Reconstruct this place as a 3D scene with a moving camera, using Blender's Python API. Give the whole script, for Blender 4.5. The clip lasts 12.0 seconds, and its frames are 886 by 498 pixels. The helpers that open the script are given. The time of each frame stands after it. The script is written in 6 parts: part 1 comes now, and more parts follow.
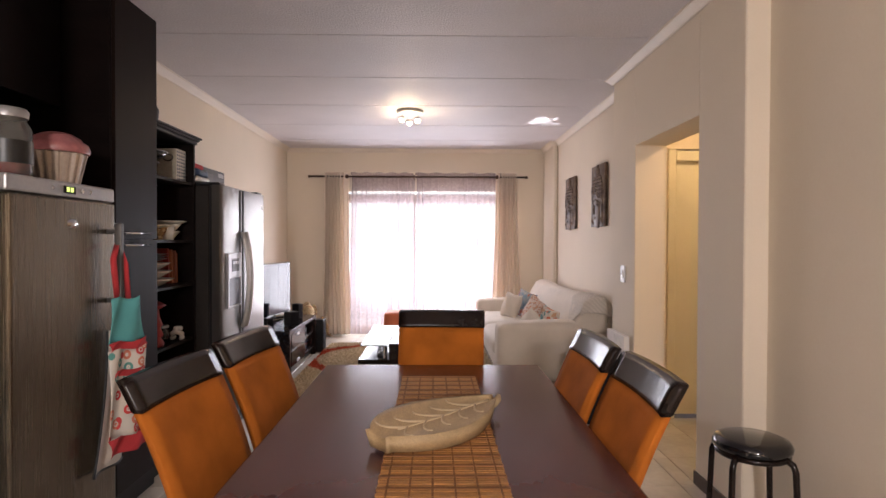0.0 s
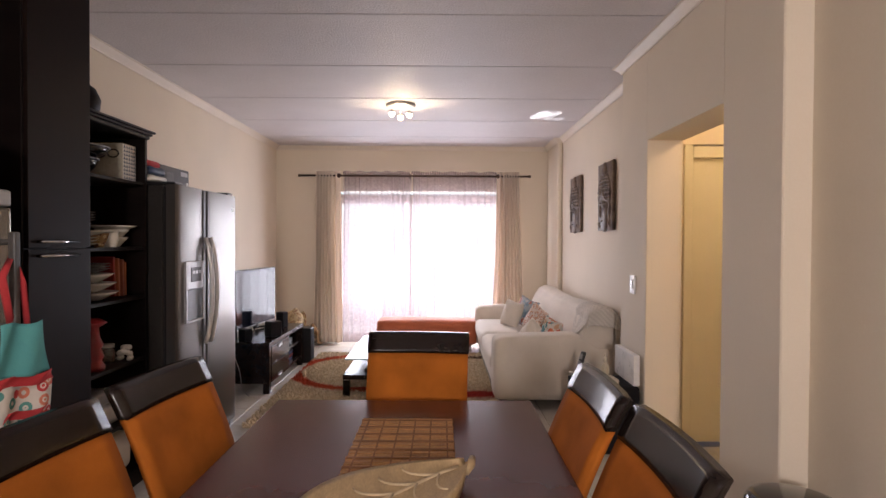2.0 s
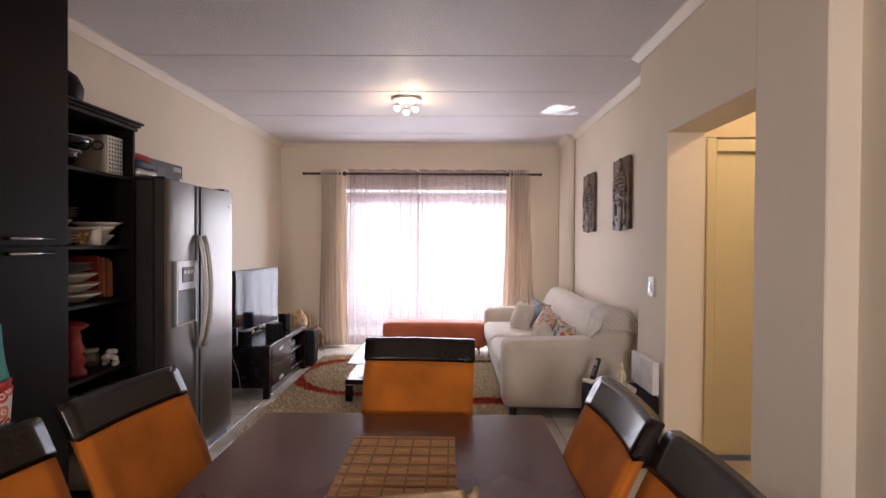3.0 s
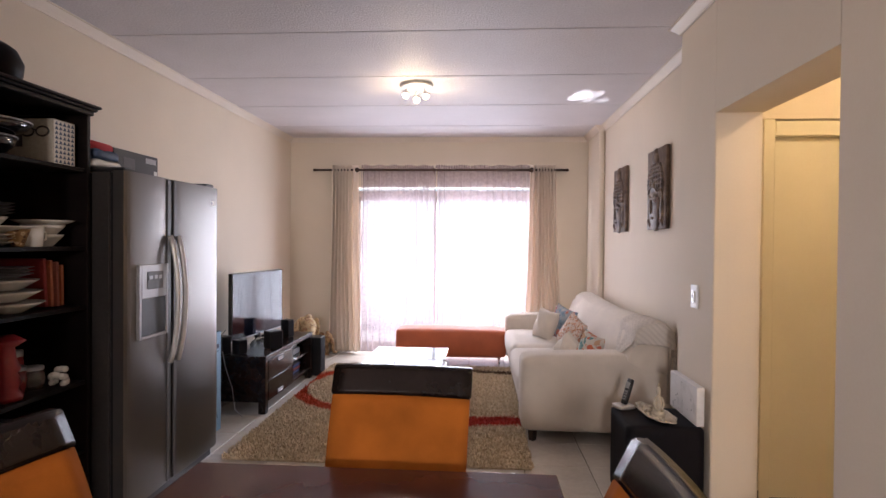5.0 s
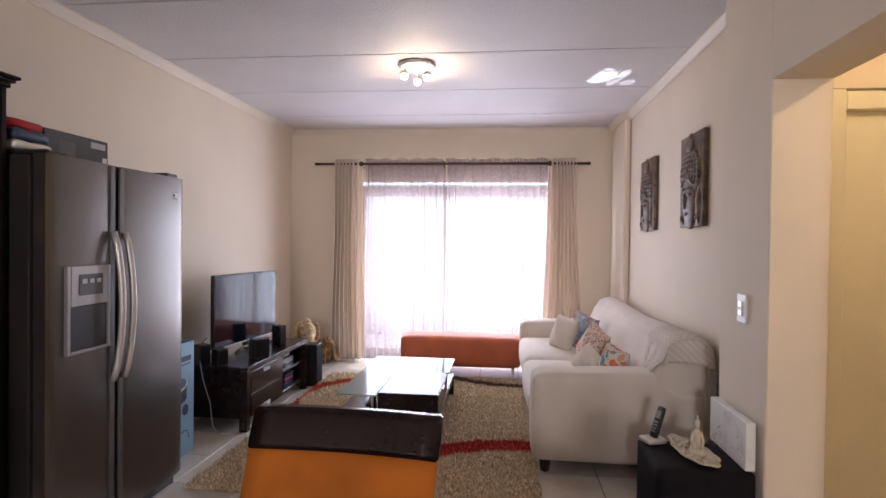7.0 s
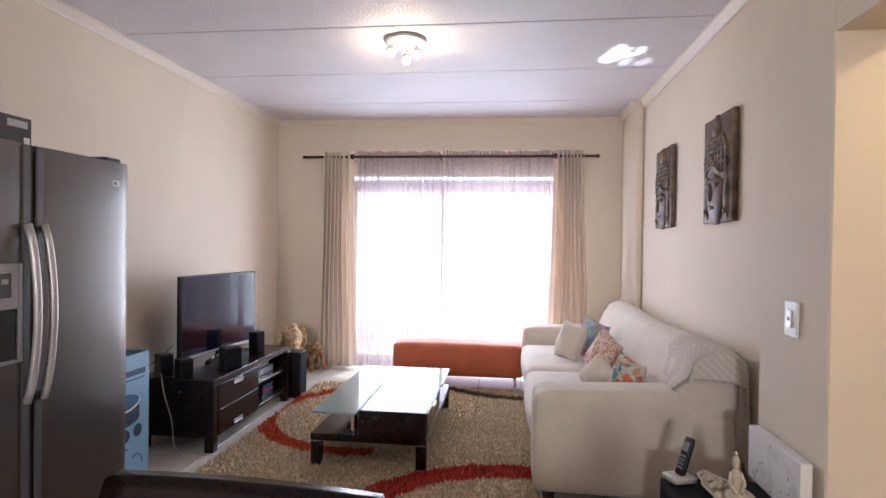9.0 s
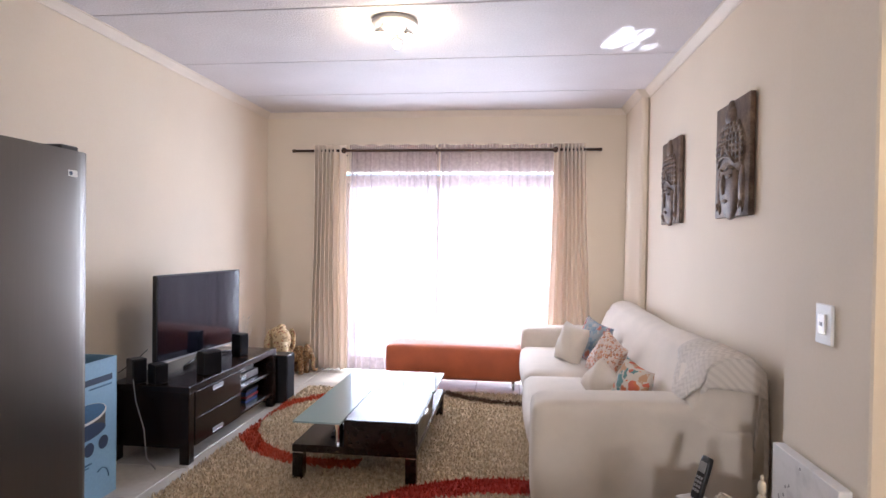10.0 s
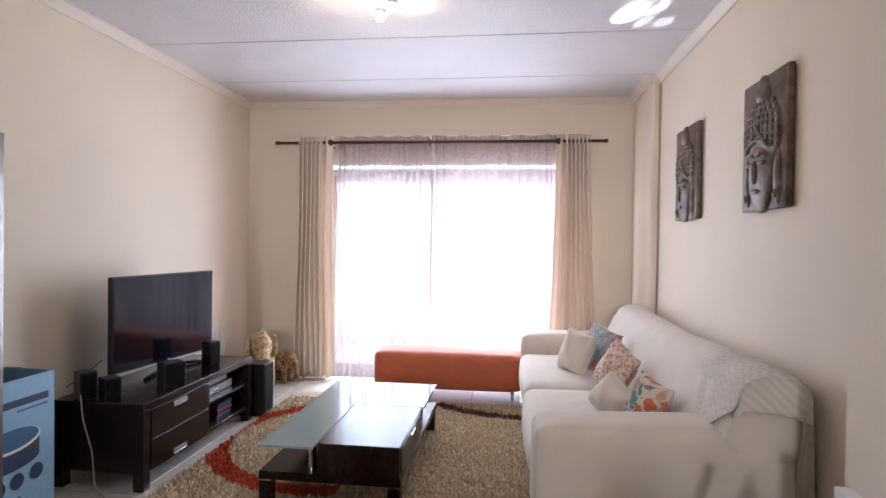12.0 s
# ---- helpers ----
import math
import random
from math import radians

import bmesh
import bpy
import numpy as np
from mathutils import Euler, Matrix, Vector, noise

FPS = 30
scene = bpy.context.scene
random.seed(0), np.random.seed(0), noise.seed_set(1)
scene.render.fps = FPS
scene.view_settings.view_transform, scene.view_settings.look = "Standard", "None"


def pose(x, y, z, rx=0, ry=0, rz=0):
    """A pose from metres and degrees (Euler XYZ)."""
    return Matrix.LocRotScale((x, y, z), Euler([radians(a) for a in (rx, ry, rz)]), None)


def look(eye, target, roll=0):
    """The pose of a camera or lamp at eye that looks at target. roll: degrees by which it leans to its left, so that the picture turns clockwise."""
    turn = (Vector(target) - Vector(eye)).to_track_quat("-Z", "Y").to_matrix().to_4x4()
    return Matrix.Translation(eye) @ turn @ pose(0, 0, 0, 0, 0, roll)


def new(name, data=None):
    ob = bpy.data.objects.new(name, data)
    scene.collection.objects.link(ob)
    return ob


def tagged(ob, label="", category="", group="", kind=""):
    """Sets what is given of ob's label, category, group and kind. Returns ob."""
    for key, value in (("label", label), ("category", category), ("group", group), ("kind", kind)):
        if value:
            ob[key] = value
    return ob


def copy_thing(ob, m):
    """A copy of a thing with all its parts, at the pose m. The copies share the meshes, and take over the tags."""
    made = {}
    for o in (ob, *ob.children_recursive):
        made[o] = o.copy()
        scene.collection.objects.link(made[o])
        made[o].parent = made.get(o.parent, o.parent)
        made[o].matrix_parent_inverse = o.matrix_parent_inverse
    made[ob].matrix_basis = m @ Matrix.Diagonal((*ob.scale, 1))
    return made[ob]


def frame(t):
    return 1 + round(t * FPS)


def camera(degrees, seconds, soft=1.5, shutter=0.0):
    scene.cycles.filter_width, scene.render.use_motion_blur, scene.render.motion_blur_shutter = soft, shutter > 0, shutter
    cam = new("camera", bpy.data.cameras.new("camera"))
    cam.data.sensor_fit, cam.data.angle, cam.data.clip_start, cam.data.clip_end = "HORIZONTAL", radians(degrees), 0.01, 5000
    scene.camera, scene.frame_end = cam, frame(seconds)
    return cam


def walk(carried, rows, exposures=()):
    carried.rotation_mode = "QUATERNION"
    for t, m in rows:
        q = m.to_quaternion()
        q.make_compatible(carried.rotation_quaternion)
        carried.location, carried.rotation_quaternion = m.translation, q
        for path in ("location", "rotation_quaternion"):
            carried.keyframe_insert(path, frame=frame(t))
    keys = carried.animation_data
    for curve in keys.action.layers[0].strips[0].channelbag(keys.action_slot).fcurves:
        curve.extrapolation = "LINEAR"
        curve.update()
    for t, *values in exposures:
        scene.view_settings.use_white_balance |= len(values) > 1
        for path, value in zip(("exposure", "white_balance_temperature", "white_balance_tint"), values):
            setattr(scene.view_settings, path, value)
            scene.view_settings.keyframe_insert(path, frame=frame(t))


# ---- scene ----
cam = camera(76.5, 12.0)
PATH = [
    (0, (0.456, 0.155, 1.349), (0.489, 2.155, 1.322), 0.2),
    (0.5, (0.484, 0.262, 1.362), (0.514, 2.262, 1.333), 0.3),
    (1, (0.503, 0.378, 1.373), (0.528, 2.378, 1.346), 0.3),
    (1.5, (0.554, 0.495, 1.38), (0.57, 2.495, 1.354), 0.3),
    (2, (0.598, 0.604, 1.397), (0.604, 2.603, 1.368), 0.3),
    (2.5, (0.622, 0.709, 1.386), (0.611, 2.709, 1.359), 0.3),
    (3, (0.625, 0.819, 1.384), (0.595, 2.819, 1.358), 0.4),
    (5, (0.747, 1.314, 1.391), (0.614, 3.309, 1.365), 0.5),
    (5.5, (0.787, 1.441, 1.391), (0.625, 3.434, 1.364), 0.6),
    (6, (0.81, 1.568, 1.383), (0.625, 3.56, 1.356), 0.6),
    (6.5, (0.835, 1.705, 1.383), (0.635, 3.694, 1.356), 0.6),
    (7, (0.859, 1.842, 1.384), (0.644, 3.831, 1.358), 0.7),
    (9, (0.904, 2.309, 1.361), (0.668, 4.295, 1.339), 0.8),
    (9.5, (0.913, 2.436, 1.357), (0.675, 4.422, 1.333), 0.8),
    (10, (0.921, 2.557, 1.35), (0.685, 4.543, 1.323), 0.8),
    (10.5, (0.929, 2.663, 1.342), (0.691, 4.649, 1.316), 0.8),
    (11, (0.924, 2.767, 1.333), (0.691, 4.753, 1.311), 0.8),
    (11.5, (0.927, 2.865, 1.327), (0.694, 4.851, 1.306), 0.9),
    (12, (0.931, 2.958, 1.335), (0.695, 4.944, 1.309), 0.8),
]
EXPOSURES = [(0, 0.0, 6200, 16), (3, -0.10, 6020, 16), (5, 0.03, 5850, 16), (7, -0.03, 5700, 15), (9, 0.22, 5500, 11), (9.5, 0.35, 5500, 11), (10, 0.47, 5500, 11), (11, 0.38, 5480, 10), (12, 0.26, 5470, 10)]
walk(cam, [(t, look(eye, target, roll)) for t, eye, target, roll in PATH], EXPOSURES)

# ---- light ----
world = bpy.data.worlds.new("sky")
scene.world = world
world.use_nodes = True
_n = world.node_tree.nodes
_sky = _n.new("ShaderNodeTexSky")
_sky.sky_type = "NISHITA"
_sky.sun_disc = False
_sky.sun_elevation = radians(68)
_sky.sun_rotation = radians(12)
_n["Background"].inputs["Strength"].default_value = 0.15
world.node_tree.links.new(_sky.outputs[0], _n["Background"].inputs["Color"])


def lamp(name, kind, energy, colour, m, **kw):
    d = bpy.data.lights.new(name, kind)
    d.energy, d.color = energy, colour
    if kind == "AREA":
        d.shape = "RECTANGLE"
        d.size, d.size_y = kw["size"]
    if kind == "SUN":
        d.angle = radians(0.5)
    if kind in ("POINT", "SPOT"):
        d.shadow_soft_size = kw.get("soft", 0.03)
    if kind == "SPOT":
        d.spot_size, d.spot_blend = radians(kw["cone"]), kw.get("blend", 0.1)
    ob = new(name, d)
    ob.matrix_world = m
    return ob


H_ = 2.68
WARM = (1.0, 0.72, 0.42)
lamp("sun", "SUN", 5.0, (1, 0.95, 0.88), look((0.4, 10.4, 6.5), (-0.3, 8.0, 0)))
# skylight in the sliding door's opening and in the kitchen window behind the walk
lamp("door_skylight", "AREA", 138, (0.95, 0.97, 1.0), look((0.35, 8.62, 1.16), (0.35, 0, 1.08)), size=(2.3, 1.72))
lamp("kitchen_skylight", "AREA", 116, (1.0, 0.92, 0.84), look((0.48, -2.99, 2.02), (1.3, 5.3, 0.75)), size=(0.45, 0.42))
# warm bulbs of the ceiling spots, the dining spots and the passage lamp
for _x, _y in ((0.13, 5.86), (0.29, 5.90), (0.20, 6.02)):
    lamp("spot_bulb", "POINT", 3.6, WARM, pose(_x, _y, 2.52), soft=0.03)
for _x in (-0.45, 0.45):
    lamp("kitchen_bulb", "POINT", 5.5, (1.0, 0.86, 0.73), pose(_x, -0.9, 2.50), soft=0.05)
# added spot lamps outside stand in for reflected sun on the ceiling
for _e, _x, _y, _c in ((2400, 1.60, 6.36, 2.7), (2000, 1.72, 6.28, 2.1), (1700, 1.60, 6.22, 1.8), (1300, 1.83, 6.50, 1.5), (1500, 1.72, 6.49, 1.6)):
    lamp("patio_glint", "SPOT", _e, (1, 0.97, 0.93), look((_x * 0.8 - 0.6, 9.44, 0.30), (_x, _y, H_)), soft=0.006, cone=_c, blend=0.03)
lamp("passage_bulb", "POINT", 21, (1.0, 0.70, 0.34), pose(2.75, 3.55, 2.45), soft=0.06)


# ---- materials ----
def mat(name, base, rough=0.5, metal=0.0, var=0.12, scale=6.0, bump=0.0, bscale=60.0, coat=0.0, spec=0.5, stretch=None, sheen=0.0, second=None, low=0.35, high=0.7, grain=None, rvar=0.07):
    """Principled material with colour variation at two scales, rough variation and fine relief."""
    m = bpy.data.materials.new(name)
    m.use_nodes = True
    nt = m.node_tree
    b = nt.nodes["Principled BSDF"]
    tc = nt.nodes.new("ShaderNodeTexCoord")
    mp = nt.nodes.new("ShaderNodeMapping")
    nt.links.new(tc.outputs["Object"], mp.inputs["Vector"])
    if stretch:
        mp.inputs["Scale"].default_value = stretch
    n1 = nt.nodes.new("ShaderNodeTexNoise")
    n1.inputs["Scale"].default_value, n1.inputs["Detail"].default_value = scale, 6
    nt.links.new(mp.outputs[0], n1.inputs["Vector"])
    n2 = nt.nodes.new("ShaderNodeTexNoise")
    n2.inputs["Scale"].default_value, n2.inputs["Detail"].default_value = bscale, 3
    nt.links.new(mp.outputs[0], n2.inputs["Vector"])
    r = nt.nodes.new("ShaderNodeValToRGB")
    r.color_ramp.elements[0].position, r.color_ramp.elements[1].position = low, high
    dark = second or tuple(c * (1 - var) for c in base)
    r.color_ramp.elements[0].color, r.color_ramp.elements[1].color = (*dark, 1), (*base, 1)
    nt.links.new(n1.outputs["Fac"], r.inputs[0])
    mx = nt.nodes.new("ShaderNodeMixRGB")
    mx.blend_type = "OVERLAY"
    mx.inputs[0].default_value = min(0.5, var * 1.2) if grain is None else grain
    nt.links.new(r.outputs[0], mx.inputs[1])
    nt.links.new(n2.outputs["Fac"], mx.inputs[2])
    nt.links.new(mx.outputs[0], b.inputs["Base Color"])
    rr = nt.nodes.new("ShaderNodeMapRange")
    rr.inputs["To Min"].default_value, rr.inputs["To Max"].default_value = max(0.02, rough - rvar), min(1, rough + rvar)
    nt.links.new(n1.outputs["Fac"], rr.inputs["Value"])
    nt.links.new(rr.outputs[0], b.inputs["Roughness"])
    b.inputs["Metallic"].default_value = metal
    b.inputs["Coat Weight"].default_value = coat
    b.inputs["Coat Roughness"].default_value = 0.08
    b.inputs["Specular IOR Level"].default_value = spec
    b.inputs["Sheen Weight"].default_value = sheen
    if bump:
        bp = nt.nodes.new("ShaderNodeBump")
        bp.inputs["Strength"].default_value, bp.inputs["Distance"].default_value = bump, 0.004
        nt.links.new(n2.outputs["Fac"], bp.inputs["Height"])
        nt.links.new(bp.outputs[0], b.inputs["Normal"])
    return m


def glow(name, colour, strength):
    m = mat(name, colour, 0.4)
    b = m.node_tree.nodes["Principled BSDF"]
    b.inputs["Emission Color"].default_value, b.inputs["Emission Strength"].default_value = (*colour, 1), strength
    return m


def glass(name, tint=(1, 1, 1), rough=0.0, mixture=0.75, thick=None):
    """Pane: see-through with real gloss."""
    m = bpy.data.materials.new(name)
    m.use_nodes = True
    nt = m.node_tree
    out = nt.nodes["Material Output"]
    t = nt.nodes.new("ShaderNodeBsdfTransparent")
    t.inputs[0].default_value = (*tint, 1)
    g = nt.nodes.new("ShaderNodeBsdfGlossy")
    g.inputs["Roughness"].default_value = rough
    f = nt.nodes.new("ShaderNodeFresnel")
    f.inputs[0].default_value = 1.5
    mx = nt.nodes.new("ShaderNodeMixShader")
    nt.links.new(f.outputs[0], mx.inputs[0])
    src = t
    if thick:
        d = nt.nodes.new("ShaderNodeBsdfDiffuse")
        d.inputs[0].default_value = (*thick, 1)
        m2 = nt.nodes.new("ShaderNodeMixShader")
        m2.inputs[0].default_value = mixture
        nt.links.new(t.outputs[0], m2.inputs[1])
        nt.links.new(d.outputs[0], m2.inputs[2])
        src = m2
    nt.links.new(src.outputs[0], mx.inputs[1])
    nt.links.new(g.outputs[0], mx.inputs[2])
    nt.links.new(mx.outputs[0], out.inputs["Surface"])
    return m


def cloth_sheer(name, colour, clear, through_light=0.5, uneven=0.08):
    """Thin voile: threads that scatter light through, with gaps between them."""
    m = bpy.data.materials.new(name)
    m.use_nodes = True
    nt = m.node_tree
    out = nt.nodes["Material Output"]
    t = nt.nodes.new("ShaderNodeBsdfTransparent")
    tl = nt.nodes.new("ShaderNodeBsdfTranslucent")
    d = nt.nodes.new("ShaderNodeBsdfDiffuse")
    tl.inputs[0].default_value = (*colour, 1)
    d.inputs[0].default_value = (*colour, 1)
    a = nt.nodes.new("ShaderNodeMixShader")
    a.inputs[0].default_value = through_light
    nt.links.new(d.outputs[0], a.inputs[1])
    nt.links.new(tl.outputs[0], a.inputs[2])
    tc = nt.nodes.new("ShaderNodeTexCoord")
    n = nt.nodes.new("ShaderNodeTexNoise")
    n.inputs["Scale"].default_value = 30
    nt.links.new(tc.outputs["Object"], n.inputs["Vector"])
    mr = nt.nodes.new("ShaderNodeMapRange")
    mr.inputs["To Min"].default_value, mr.inputs["To Max"].default_value = 1 - clear - uneven, 1 - clear + uneven
    nt.links.new(n.outputs["Fac"], mr.inputs["Value"])
    mx = nt.nodes.new("ShaderNodeMixShader")
    nt.links.new(mr.outputs[0], mx.inputs[0])
    nt.links.new(t.outputs[0], mx.inputs[1])
    nt.links.new(a.outputs[0], mx.inputs[2])
    nt.links.new(mx.outputs[0], out.inputs["Surface"])
    return m


M = dict(
    wall=mat("wall_paint", (0.77, 0.675, 0.545), 0.75, var=0.05, scale=1.6, bump=0.10, bscale=90),
    ceil=mat("ceiling_stipple", (0.70, 0.670, 0.695), 0.6, var=0.08, scale=2.0, bump=1.0, bscale=75, grain=0.25),
    cornice=mat("cornice_paint", (0.76, 0.68, 0.585), 0.5, var=0.04),
    groove=mat("joint_filler", (0.35, 0.31, 0.31), 0.8),
    tile=mat("ceramic_tile", (0.62, 0.57, 0.50), 0.22, var=0.12, scale=5, bump=0.04, bscale=25, coat=0.2),
    grout=mat("grout", (0.20, 0.175, 0.155), 0.9, var=0.3),
    skirt=mat("dark_skirting", (0.075, 0.045, 0.032), 0.35, var=0.3, scale=9),
    dark=mat("dark_laminate", (0.0085, 0.0050, 0.0042), 0.42, var=0.3, scale=3, stretch=(1, 1, 8), bump=0.03, spec=0.12),
    darkfront=mat("dark_cabinet_front", (0.0125, 0.0070, 0.0056), 0.48, var=0.2, scale=3, stretch=(8, 8, 0.6), spec=0.06, grain=0.05),
    wenge=mat("wenge_veneer", (0.0155, 0.0080, 0.0062), 0.22, var=0.25, scale=4, stretch=(6, 1, 6), spec=0.30, grain=0.04, rvar=0.02, low=0.2, high=0.85),
    mahog=mat("table_veneer", (0.092, 0.027, 0.021), 0.20, var=0.18, scale=2.0, stretch=(7, 0.7, 7), spec=0.32, grain=0.03, rvar=0.004, low=0.2, high=0.85),
    lacquer=mat("dark_lacquer", (0.017, 0.010, 0.008), 0.19, var=0.3, spec=0.30),
    suede=mat("orange_suede", (0.47, 0.138, 0.0155), 0.9, var=0.42, scale=4.5, bump=0.08, bscale=260, spec=0.15, grain=0.06),
    orange=mat("orange_upholstery", (0.60, 0.150, 0.055), 0.65, var=0.18, scale=5, bump=0.25, bscale=300, sheen=0.2),
    fridge_side=mat("dark_brown_grey_paint", (0.028, 0.023, 0.020), 0.5, var=0.2, spec=0.2),
    steel_d=mat("aged_steel", (0.165, 0.135, 0.098), 0.27, metal=0.75, var=0.04, scale=3, stretch=(60, 60, 1), rvar=0.02, bump=0.006, bscale=20),
    steel=mat("brushed_steel", (0.145, 0.132, 0.120), 0.30, metal=0.85, var=0.04, scale=3, stretch=(60, 60, 1), rvar=0.02, bump=0.008, bscale=20),
    steel_l=mat("satin_steel", (0.60, 0.57, 0.54), 0.38, metal=0.45, var=0.08, scale=6),
    chrome=mat("chrome", (0.75, 0.75, 0.76), 0.14, metal=1.0, var=0.05),
    grey=mat("dark_grey_paint", (0.075, 0.068, 0.064), 0.45, var=0.2),
    silverp=mat("silver_plastic", (0.36, 0.35, 0.35), 0.35, metal=0.5, var=0.1),
    black=mat("black_plastic", (0.012, 0.011, 0.012), 0.35, var=0.3),
    gloss=mat("black_gloss", (0.008, 0.008, 0.010), 0.06, var=0.1, coat=0.5),
    screen=mat("screen", (0.005, 0.006, 0.012), 0.07, var=0.1, spec=0.3),
    white=mat("white_paint", (0.80, 0.78, 0.75), 0.4, var=0.06),
    ceramic=mat("white_ceramic", (0.72, 0.68, 0.61), 0.2, var=0.08, coat=0.3),
    linen=mat("cream_linen", (0.70, 0.62, 0.525), 0.9, var=0.08, scale=7, bump=0.3, bscale=420, sheen=0.2),
    curtain=cloth_sheer("curtain_cloth", (0.91, 0.80, 0.69), 0.0, 0.20, 0.0),
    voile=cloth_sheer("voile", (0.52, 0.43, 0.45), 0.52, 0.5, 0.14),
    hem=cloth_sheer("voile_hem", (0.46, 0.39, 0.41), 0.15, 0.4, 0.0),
    # same voile, denser and darker: the folds' shade is in the colour
    fold=cloth_sheer("voile_fold_shade", (0.34, 0.28, 0.30), 0.06, 0.35, 0.04),
    rodm=mat("bronze_rod", (0.085, 0.050, 0.037), 0.42, metal=0.6, var=0.3),
    # bronze frame drawn paler, the window's glare put into its colour
    alu=mat("bronze_frame_glare", (0.52, 0.45, 0.41), 0.4, metal=0.4, var=0.15),
    clear=glass("clear_pane"),
    frosted=glass("frosted_glass", (0.78, 0.93, 0.92), 0.06, 0.55, (0.50, 0.66, 0.66)),
    jarglass=glass("jar_glass", (0.85, 0.85, 0.82), 0.02, 0.2, (0.4, 0.38, 0.34)),
    door=mat("door_paint", (0.80, 0.74, 0.56), 0.5, var=0.06, scale=3),
    bamboo=mat("bamboo_slat", (0.50, 0.225, 0.055), 0.5, var=0.5, scale=12, stretch=(2, 14, 2), bump=0.2, bscale=90),
    bamboo_d=mat("bamboo_binding", (0.24, 0.10, 0.032), 0.7, var=0.3),
    leafwood=mat("carved_pale_wood", (0.50, 0.355, 0.185), 0.6, var=0.22, scale=9, stretch=(3, 1, 3), bump=0.2, bscale=70),
    leafrib=mat("carved_rib", (0.57, 0.44, 0.27), 0.65, var=0.15),
    carved=mat("carved_dark_wood", (0.21, 0.140, 0.092), 0.48, var=0.4, scale=14, bump=0.2, bscale=90, second=(0.070, 0.042, 0.028)),
    cord=mat("black_cord", (0.02, 0.02, 0.02), 0.6),
    bulb=glow("lit_bulb", (1.0, 0.80, 0.48), 14.0),
    plaster=mat("outside_plaster", (0.70, 0.66, 0.60), 0.8, var=0.1),
    paving=mat("outside_paving", (0.50, 0.46, 0.42), 0.8, var=0.2),
    stone=mat("figurine_resin", (0.62, 0.54, 0.42), 0.6, var=0.2, scale=20, bump=0.2),
    blackcloth=mat("black_cloth", (0.011, 0.0095, 0.012), 0.8, var=0.2, scale=14, bump=0.1, bscale=300, spec=0.15),
    canvas=mat("canvas_print", (0.80, 0.78, 0.77), 0.7, var=0.12, scale=7, second=(0.60, 0.59, 0.58), low=0.30, high=0.45),
    card=mat("cardboard", (0.22, 0.13, 0.07), 0.85, var=0.2),
    boxblue=mat("printed_card", (0.30, 0.51, 0.72), 0.5, var=0.12, scale=3),
    navy=mat("print_navy", (0.025, 0.05, 0.11), 0.5),
    midblue=mat("print_blue", (0.06, 0.17, 0.33), 0.45, var=0.3),
    redp=mat("red_glaze", (0.30, 0.022, 0.024), 0.3, var=0.2, coat=0.3),
    redc=mat("red_cloth", (0.50, 0.035, 0.040), 0.85, var=0.15, bump=0.2, bscale=300),
    teal=mat("teal_cloth", (0.10, 0.36, 0.36), 0.85, var=0.12, bump=0.2, bscale=300),
    blue=mat("blue_sleeve", (0.03, 0.06, 0.22), 0.4),
)


# ---- building helpers ----
def part(name, bm, material, parent=None, label="", smooth=False, own=None):
    me = bpy.data.meshes.new(name)
    if smooth:
        for f in bm.faces:
            f.smooth = True
    bm.to_mesh(me)
    bm.free()
    me.materials.append(material)
    for extra in own or ():
        me.materials.append(extra)
    ob = new(name, me)
    if parent:
        ob.parent = parent
    if label:
        ob["label"] = label
    return ob


def thing(name, label, category, m=None, group="", kind=""):
    ob = new(name)
    ob.empty_display_size = 0.1
    if m is not None:
        ob.matrix_world = m
    return tagged(ob, label, category, group, kind)


def add_box(bm, x0, x1, y0, y1, z0, z1, bevel=0.0, seg=1, rot=None):
    g = bmesh.ops.create_cube(bm, size=1)
    vs = g["verts"]
    for v in vs:
        v.co = Vector(((x0 + x1) / 2 + v.co.x * (x1 - x0), (y0 + y1) / 2 + v.co.y * (y1 - y0), (z0 + z1) / 2 + v.co.z * (z1 - z0)))
    if bevel:
        es = list({e for v in vs for e in v.link_edges})
        r = bmesh.ops.bevel(bm, geom=es, offset=bevel, segments=seg, affect="EDGES", profile=0.5, clamp_overlap=True)
        vs = list({v for f in r["faces"] for v in f.verts} | {v for v in vs if v.is_valid})
    if rot is not None:
        bmesh.ops.transform(bm, matrix=rot, verts=vs)
    return vs


def box(x0, x1, y0, y1, z0, z1, bevel=0.003, seg=1):
    bm = bmesh.new()
    add_box(bm, x0, x1, y0, y1, z0, z1, bevel, seg)
    return bm


def boxes(*rows, bevel=0.003):
    bm = bmesh.new()
    for r in rows:
        add_box(bm, *r, bevel)
    return bm


